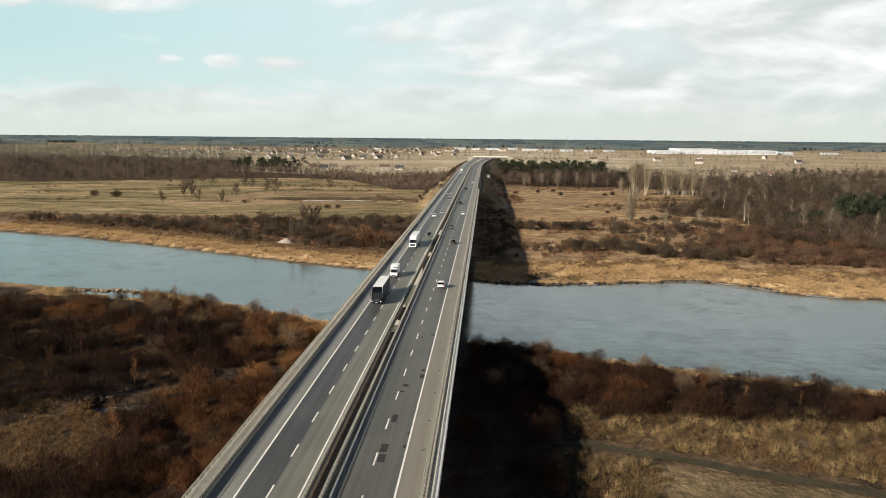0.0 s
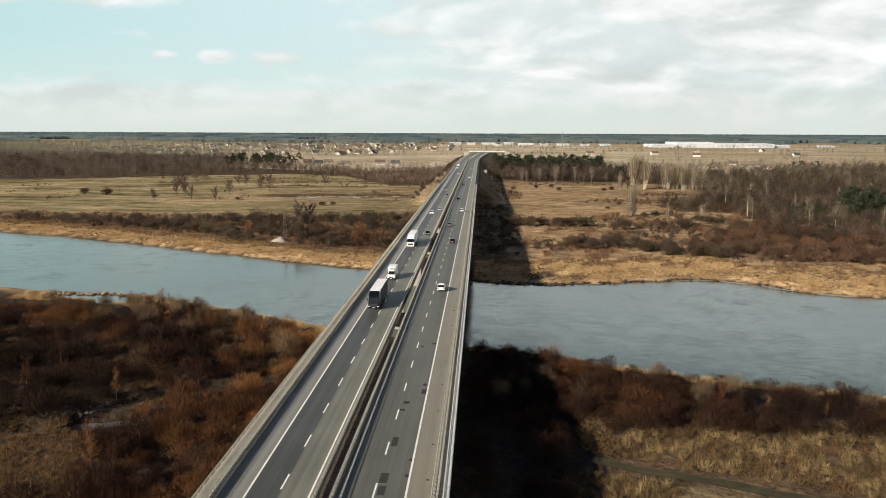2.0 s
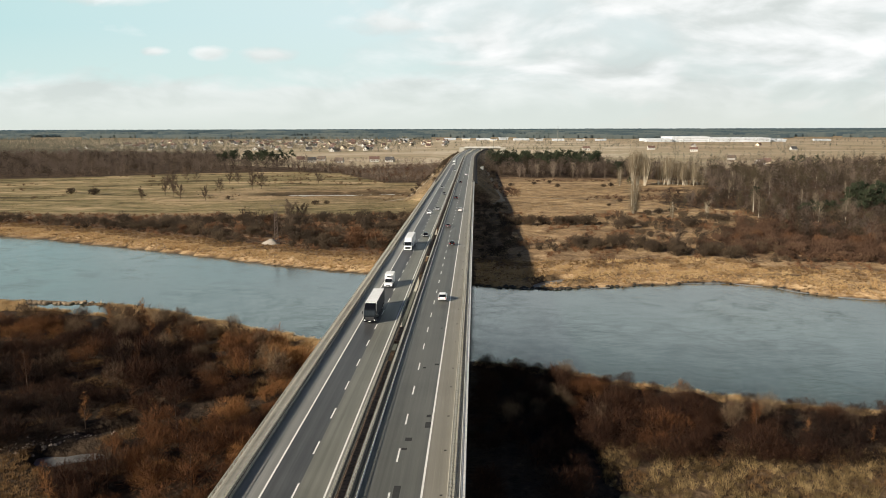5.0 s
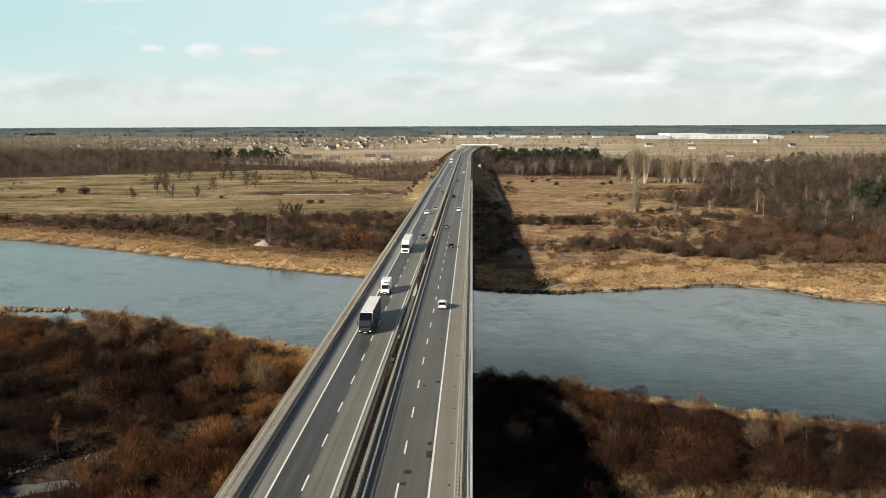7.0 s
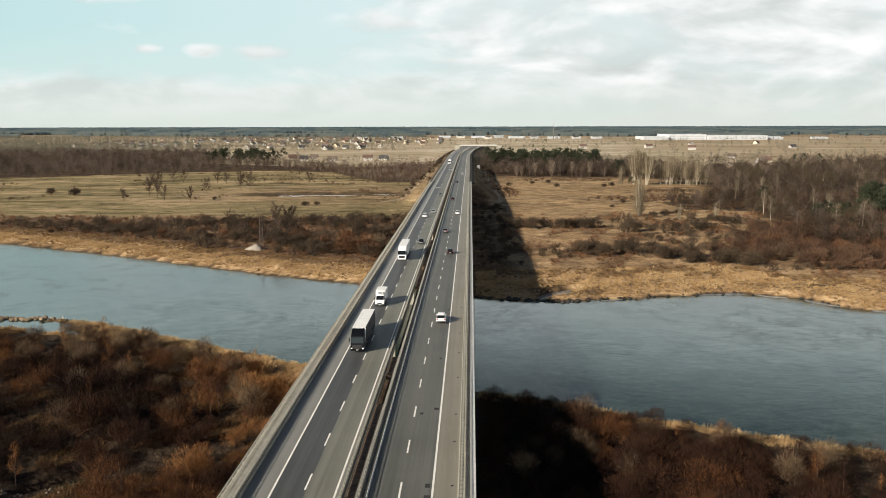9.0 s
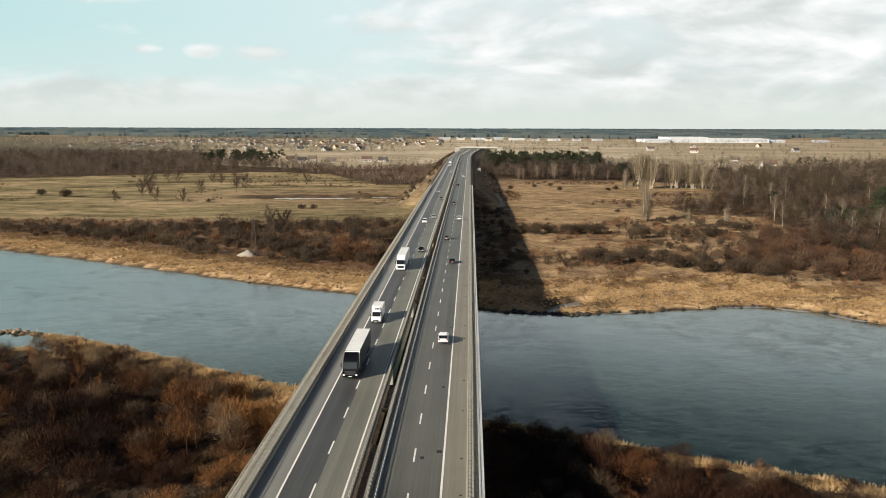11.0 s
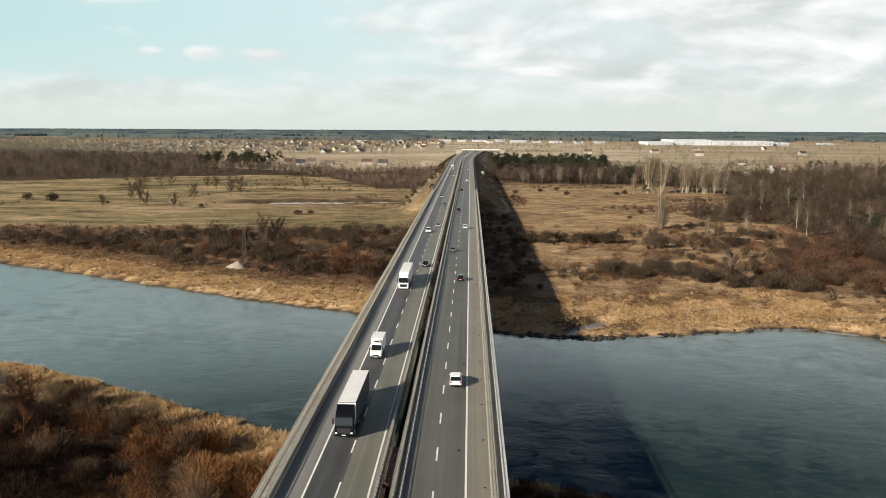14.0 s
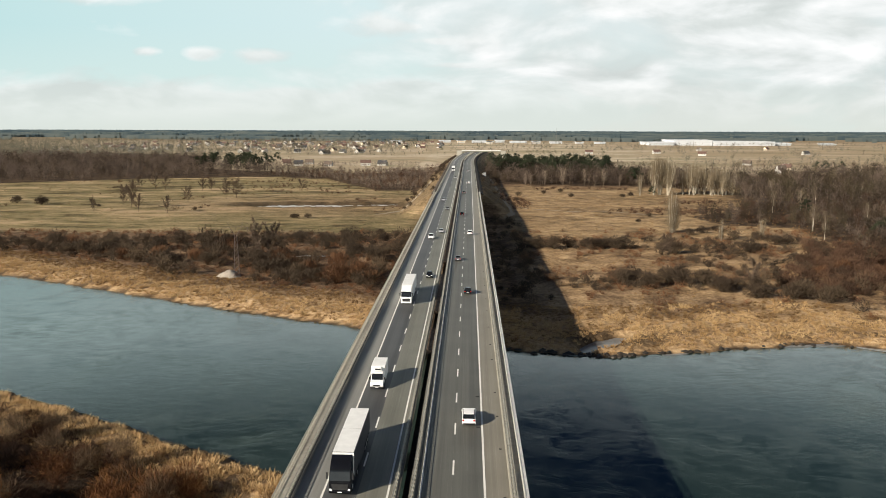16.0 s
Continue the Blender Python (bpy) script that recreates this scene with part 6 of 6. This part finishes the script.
def house(w, d, h, rh, wall, roof, label):
    t = tagged(new("house"), label, "house", "village houses")
    v = [(-w, -d, 0), (w, -d, 0), (w, d, 0), (-w, d, 0), (-w, -d, h), (w, -d, h), (w, d, h), (-w, d, h), (-w, 0, h + rh), (w, 0, h + rh)]
    f = [(0, 1, 5, 4), (2, 3, 7, 6), (1, 2, 6, 9, 5), (3, 0, 4, 8, 7), (0, 3, 2, 1)]
    part("wall", mesh_of("wall", v, f, M[wall]), t)
    o, k = 0.5, 0.25
    s = rh / d
    rv, rf = [], []
    for sy in (-1, 1):
        b = len(rv)
        for dz in (0.02, k):
            rv += [(-w - o, sy * (d + o), h - s * o + dz), (w + o, sy * (d + o), h - s * o + dz), (w + o, 0, h + rh + dz), (-w - o, 0, h + rh + dz)]
        rf += [[b + i for i in q] for q in ((0, 1, 2, 3), (4, 5, 6, 7), (0, 1, 5, 4), (1, 2, 6, 5), (3, 0, 4, 7))]
    r = part("roof", mesh_of("roof", rv, rf, M[roof]), t)
    part("chimney", boxes("chimney", [(w * 0.4 - 0.35, w * 0.4 + 0.35, -0.35, 0.35, h + rh - 0.6, h + rh + 1.1)], M["plaster_grey"]), r)
    win = boxes("window", [(-0.6, 0.6, -0.03, 0.03, -0.7, 0.7)], M["glass"])
    for x in (-w * 0.55, 0, w * 0.55):
        part("window", win, t).matrix_basis = pose(x, -d - 0.02, h * 0.55)
    for y in (-d * 0.4, d * 0.4):
        part("window", win, t).matrix_basis = pose(-w - 0.02, y, h * 0.55, 0, 0, 90)
    return t


KINDS = [house(6, 4.5, 3.2, 4.2, "plaster_white", "roof_dark", "white rendered house with a dark pitched roof"),
         house(5.5, 4.5, 3.4, 4.4, "plaster_cream", "roof_red", "cream rendered house with a red tiled roof"),
         house(7, 4.5, 4.5, 3.6, "plaster_white", "roof_red", "white two-storey house with a red tiled roof"),
         house(5.5, 4.2, 3.2, 4.0, "plaster_grey", "roof_brown", "grey house with a brown tiled roof")]
SPOTS = [(-222, 1130, 0, 10), (-180, 1122, 3, -5), (-131, 1134, 2, 8), (-109, 1140, 0, -8), (-216, 1172, 3, 0), (-243, 1150, 1, 20), (161, 1129, 0, 70), (396, 1060, 3, 15), (410, 1080, 1, -20), (375, 1010, 3, 40), (372, 1600, 2, 10), (430, 1500, 2, -15), (236, 1560, 2, 0), (640, 1560, 0, 12),
         (505, 1010, 3, 5), (540, 1030, 1, 20), (-320, 1560, 0, 20), (-275, 1570, 0, -10), (-200, 1580, 0, 15), (-610, 2450, 2, 0), (-870, 1950, 2, 10), (-780, 1880, 0, 0), (-840, 1960, 2, 30)]
for k in range(150):
    while True:
        hx, hy = -900 + 840 * RNG.rand(), 1420 + 1050 * RNG.rand() ** 0.8
        if hy > 1480 + 0.15 * abs(hx + 200) and not in_poly(np.array([hx]), np.array([hy]), WOOD_L)[0]:
            break
    SPOTS.append((hx, hy, RNG.randint(4), RNG.rand() * 180))
for k in range(6):
    SPOTS.append((340 + 480 * RNG.rand(), 1070 + 130 * RNG.rand() + (700 if k % 3 == 0 else 0), (1, 3)[k % 2], RNG.rand() * 180))
placed = set()
for hx, hy, k, turn in SPOTS:
    m = pose(hx, hy, on_ground(hx, hy, 0.2), 0, 0, turn)
    if k in placed:
        copy_thing(KINDS[k], m)
    else:
        KINDS[k].matrix_basis = m
        placed.add(k)


def hall(x0, x1, y0, y1, h, wall, label, bands=2):
    zb = on_ground((x0 + x1) / 2, y0, 0.5)
    t = tagged(new("factory_hall"), label, "factory", "factory halls")
    part("wall", boxes("wall", [(x0, x1, y0, y1, zb, zb + h)], M[wall]), t)
    part("roof", boxes("roof", [(x0 - 1, x1 + 1, y0 - 1, y1 + 1, zb + h + 0.02, zb + h + 1.2)], M["hall_white"]), t)
    for k in range(bands):
        z = zb + h * (0.25 + 0.4 * k)
        part("window_band", boxes("window_band", [(x0 + 4, x1 - 4, y0 - 0.3, y0 - 0.02, z, z + 1.6)], M["hall_grey"]), t)
    for k in range(4):
        cx = x0 + (x1 - x0) * (k + 0.5) / 4
        part("roof_vent", boxes("roof_vent", [(cx - 6, cx + 6, y0 + 20, y0 + 30, zb + h + 1.2, zb + h + 3.0)], M["hall_grey"]), t)


hall(519, 590, 2300, 2420, 8, "hall_white", "long white factory hall on the plain")
hall(592, 700, 2310, 2450, 14, "hall_white", "tall white factory hall on the plain")
hall(702, 872, 2300, 2440, 11, "hall_white", "long white factory hall on the plain")
hall(874, 925, 2320, 2420, 6, "hall_grey", "low grey warehouse beside the white factory")
for hx, w, hy, hh, wall in ((-90, 38, 2620, 5, "hall_grey"), (-30, 26, 2570, 6, "plaster_cream"), (18, 45, 2600, 4.5, "hall_white"), (95, 30, 2640, 6, "hall_grey"), (140, 52, 2560, 4, "hall_white"), (205, 24, 2480, 5, "plaster_grey"),
                        (-240, 35, 2500, 5, "hall_grey"), (-330, 24, 2380, 6, "plaster_cream"), (262, 36, 2500, 4, "hall_white"), (330, 22, 2420, 5, "plaster_grey"), (395, 30, 2460, 4, "hall_grey"), (60, 20, 2420, 5, "plaster_cream"),(1040, 40, 2380, 4, "hall_grey")):
    hall(hx, hx + w, hy, hy + 30, hh, wall, "small pale commercial hall at the edge of the village", 1)
overpass = tagged(new("overpass"), "pale concrete road bridge that crosses the motorway", "bridge", kind="structure")
OY = 1238.0
OC = ROAD_C + road_x(OY)
part("deck", boxes("deck", [(OC - 13, OC + 44, OY - 5.5, OY + 5.5, 6.3, 7.3), (OC - 13, OC + 44, OY - 4.0, OY + 4.0, 5.3, 6.3)], M["concrete"]), overpass)
for sy in (-1, 1):
    part("parapet", boxes("parapet", [(OC - 13, OC + 44, OY + sy * 5.4 - 0.12, OY + sy * 5.4 + 0.12, 7.3, 8.2)], M["concrete_white"]), overpass)
for dx in (-12.2, 0.0, 13.5):
    part("pier", boxes("pier", [(OC + dx - 0.5, OC + dx + 0.5, OY - 3.5, OY + 3.5, -2.0, 5.3)], M["concrete"]), overpass)
for dx in (-17.0, 48.0):
    part("abutment", boxes("abutment", [(OC + dx - 4, OC + dx + 4, OY - 5.5, OY + 5.5, on_ground(OC + dx, OY, 1.0), 7.2)], M["concrete"]), overpass)

hut = tagged(new("roadside_hut"), "small white service hut on the motorway embankment", "hut")
part("wall", boxes("wall", [(-1.6, 1.6, -1.3, 1.3, 0.0, 3.4)], M["plaster_white"]), hut)
part("roof", boxes("roof", [(-1.8, 1.8, -1.5, 1.5, 3.402, 3.6)], M["hall_grey"]), hut)
part("door", boxes("door", [(-0.5, 0.5, -1.36, -1.302, 0.1, 2.1)], M["hall_grey"]), hut)
hut.matrix_basis = pose(23.0, 800, on_ground(23.0, 800, 0.9))
mast = tagged(new("radio_mast"), "tall thin steel mast beyond the fields", "mast")
part("pole", soup("pole", tube([(0, 0, 0), (0, 0, 25), (0, 0, 48)], [0.9, 0.6, 0.25], 8), M["zinc_dull"]), mast)
mast.matrix_basis = pose(262, 2350, on_ground(262, 2350, 0.5))
for k in range(4):
    m2 = tagged(new("utility_pole"), "thin grey utility pole in the fields", "pole", "utility poles")
    part("pole", soup("pole", tube([(0, 0, 0), (0, 0, 22)], [0.45, 0.25], 6), M["zinc_dull"]), m2)
    m2.matrix_basis = pose(-20 + 62 * k, 2200 + 15 * k, on_ground(-20 + 62 * k, 2200, 0.3))

# ================= small things on the banks =================
def mound(name, r, h, mat, seed):
    rng = np.random.RandomState(seed)
    v, f, rings, seg = [(0, 0, h)], [], 9, 28
    for i in range(1, rings + 1):
        q = i / rings
        for j in range(seg):
            a = 2 * math.pi * j / seg
            k = 1 + 0.12 * math.sin(3 * a + seed) + 0.06 * rng.randn()
            v.append((math.cos(a) * r * q * k, math.sin(a) * r * q * k, h * (1 - q ** 1.25) + 0.05 * h * rng.randn() * (i < rings) - (0.4 if i == rings else 0)))
    for j in range(seg):
        f.append((0, 1 + j, 1 + (j + 1) % seg))
    for i in range(rings - 1):
        for j in range(seg):
            a, b = 1 + i * seg + j, 1 + i * seg + (j + 1) % seg
            f.append((a, a + seg, b + seg, b))
    return mesh_of(name, v, f, mat, True)


pile = tagged(part("spoil_mound", mound("spoil_mound", 4.6, 2.6, M["sand"], 4)), "pale grey mound of sand at the edge of the scrub", "mound")
pile.matrix_basis = pose(-76.5, 362.5, on_ground(-76.5, 362.5, 0.1))


def stone_mesh(seed):
    rng = np.random.RandomState(seed)
    bm = bmesh.new()
    bmesh.ops.create_icosphere(bm, subdivisions=1, radius=0.5)
    for v in bm.verts:
        v.co = Vector((v.co.x * 1.3, v.co.y, v.co.z * 0.7)) * (0.8 + 0.4 * rng.rand())
    me = bpy.data.meshes.new("stone")
    bm.to_mesh(me)
    bm.free()
    me.materials.append(M["rock"])
    return me


STONES = [stone_mesh(k) for k in range(4)]
M["rock_wet"] = simple("wet_stone", (0.018, 0.015, 0.012), (0.055, 0.046, 0.036), 1.2, 0.5, relief=0.6)
DARK_STONES = [stone_mesh(10 + k) for k in range(3)]
for me in DARK_STONES:
    me.materials[0] = M["rock_wet"]
for k in range(70):
    sx = -129 + 26 * RNG.rand()
    sy = float(near_shore(sx)) - 0.8 + 0.9 * RNG.randn()
    o = new("stone", STONES[k % 4])
    o.matrix_basis = pose(sx, sy, max(on_ground(sx, sy, 0), WATER_Z) + 0.1, 0, 0, 360 * RNG.rand()) @ Matrix.Scale(0.8 + 1.2 * RNG.rand(), 4)
    tagged(o, "pale brown stone of the low groyne by the river", "stone", "groyne stones")
for k in range(90):
    sx = 17 + 34 * RNG.rand() if k < 55 else 50 + 80 * RNG.rand()
    sy = float(far_shore(sx)) + 0.2 + 0.5 * RNG.randn()
    o = new("stone", DARK_STONES[k % 3])
    o.matrix_basis = pose(sx, sy, max(on_ground(sx, sy, 0), WATER_Z) + 0.08, 0, 0, 360 * RNG.rand()) @ Matrix.Scale(0.7 + 0.9 * RNG.rand(), 4)
    tagged(o, "dark wet stone at the water's edge below the reeds", "stone", "shore stones")
M["rubble"] = simple("pale_rubble", (0.12, 0.095, 0.075), (0.26, 0.21, 0.17), 2.0, 0.9)
tris = []
for k in range(260):
    u = RNG.rand()
    rx, ry = -72 + 30 * u + RNG.randn() * 1.3, 131 + 19 * u + RNG.randn() * 1.2
    rz, q = max(on_ground(rx, ry, 0), WATER_Z), 0.12 + 0.25 * RNG.rand()
    c = np.array([[1, 1, -0.4], [-1, 1, -0.4], [-1, -1, -0.4], [1, -1, -0.4], [0.2, 0, 0.8]]) * q * (0.7 + 0.6 * RNG.rand(5, 1)) + np.array([rx, ry, rz])
    tris += [(c[0], c[1], c[4]), (c[1], c[2], c[4]), (c[2], c[3], c[4]), (c[3], c[0], c[4])]
tagged(new("rubble", soup("rubble", np.array(tris), M["rubble"])), "pale stones and drift beside the puddle", "rubble", kind="stuff")


def pylon():
    """A narrow lattice power pylon with a forked head."""
    t = tagged(new("power_pylon"), "narrow steel lattice power pylon with a forked head", "pylon")

    def strut(name, a, b, r):
        part(name, soup(name, tube([a, b], [r, r], 4), M["pylon_steel"]), t)

    foot, waist, top = 0.95, 0.42, 14.2
    for sx in (-1, 1):
        for sy in (-1, 1):
            strut("leg", (sx * foot, sy * foot, -0.5), (sx * waist, sy * waist, top), 0.10)
    for k in range(9):
        z0, z1 = top * k / 9, top * (k + 1) / 9
        w0, w1 = foot + (waist - foot) * k / 9, foot + (waist - foot) * (k + 1) / 9
        for sy in (-1, 1):
            strut("brace", (-w0, sy * w0, z0), (w1, sy * w1, z1), 0.05)
            strut("brace", (sy * w0, w0, z0), (sy * w1, -w1, z1), 0.05)
    for sx in (-1, 1):
        strut("fork_arm", (sx * waist, 0.3, top), (sx * 2.2, 0, top + 3.0), 0.09)
        strut("fork_arm", (sx * waist, -0.3, top), (sx * 2.2, 0, top + 3.0), 0.09)
        strut("horn", (sx * 2.2, 0, top + 3.0), (sx * 2.7, 0, top + 4.4), 0.07)
        strut("cross_arm", (sx * 2.2, 0, top + 3.0), (sx * 4.4, 0, top + 2.7), 0.07)
        strut("insulator", (sx * 4.3, 0, top + 2.7), (sx * 4.3, 0, top + 1.7), 0.08)
    strut("cross_arm", (-2.2, 0, top + 3.0), (2.2, 0, top + 3.0), 0.08)
    strut("insulator", (0, 0, top + 3.0), (0, 0, top + 1.9), 0.08)
    t.matrix_basis = pose(-76.0, 369.5, on_ground(-76.0, 369.5, 0.2), 0, 0, 14)


M["pylon_steel"] = simple("rusty_pylon_steel", (0.10, 0.075, 0.065), (0.19, 0.14, 0.12), 2.0, 0.7, 0.3)
pylon()
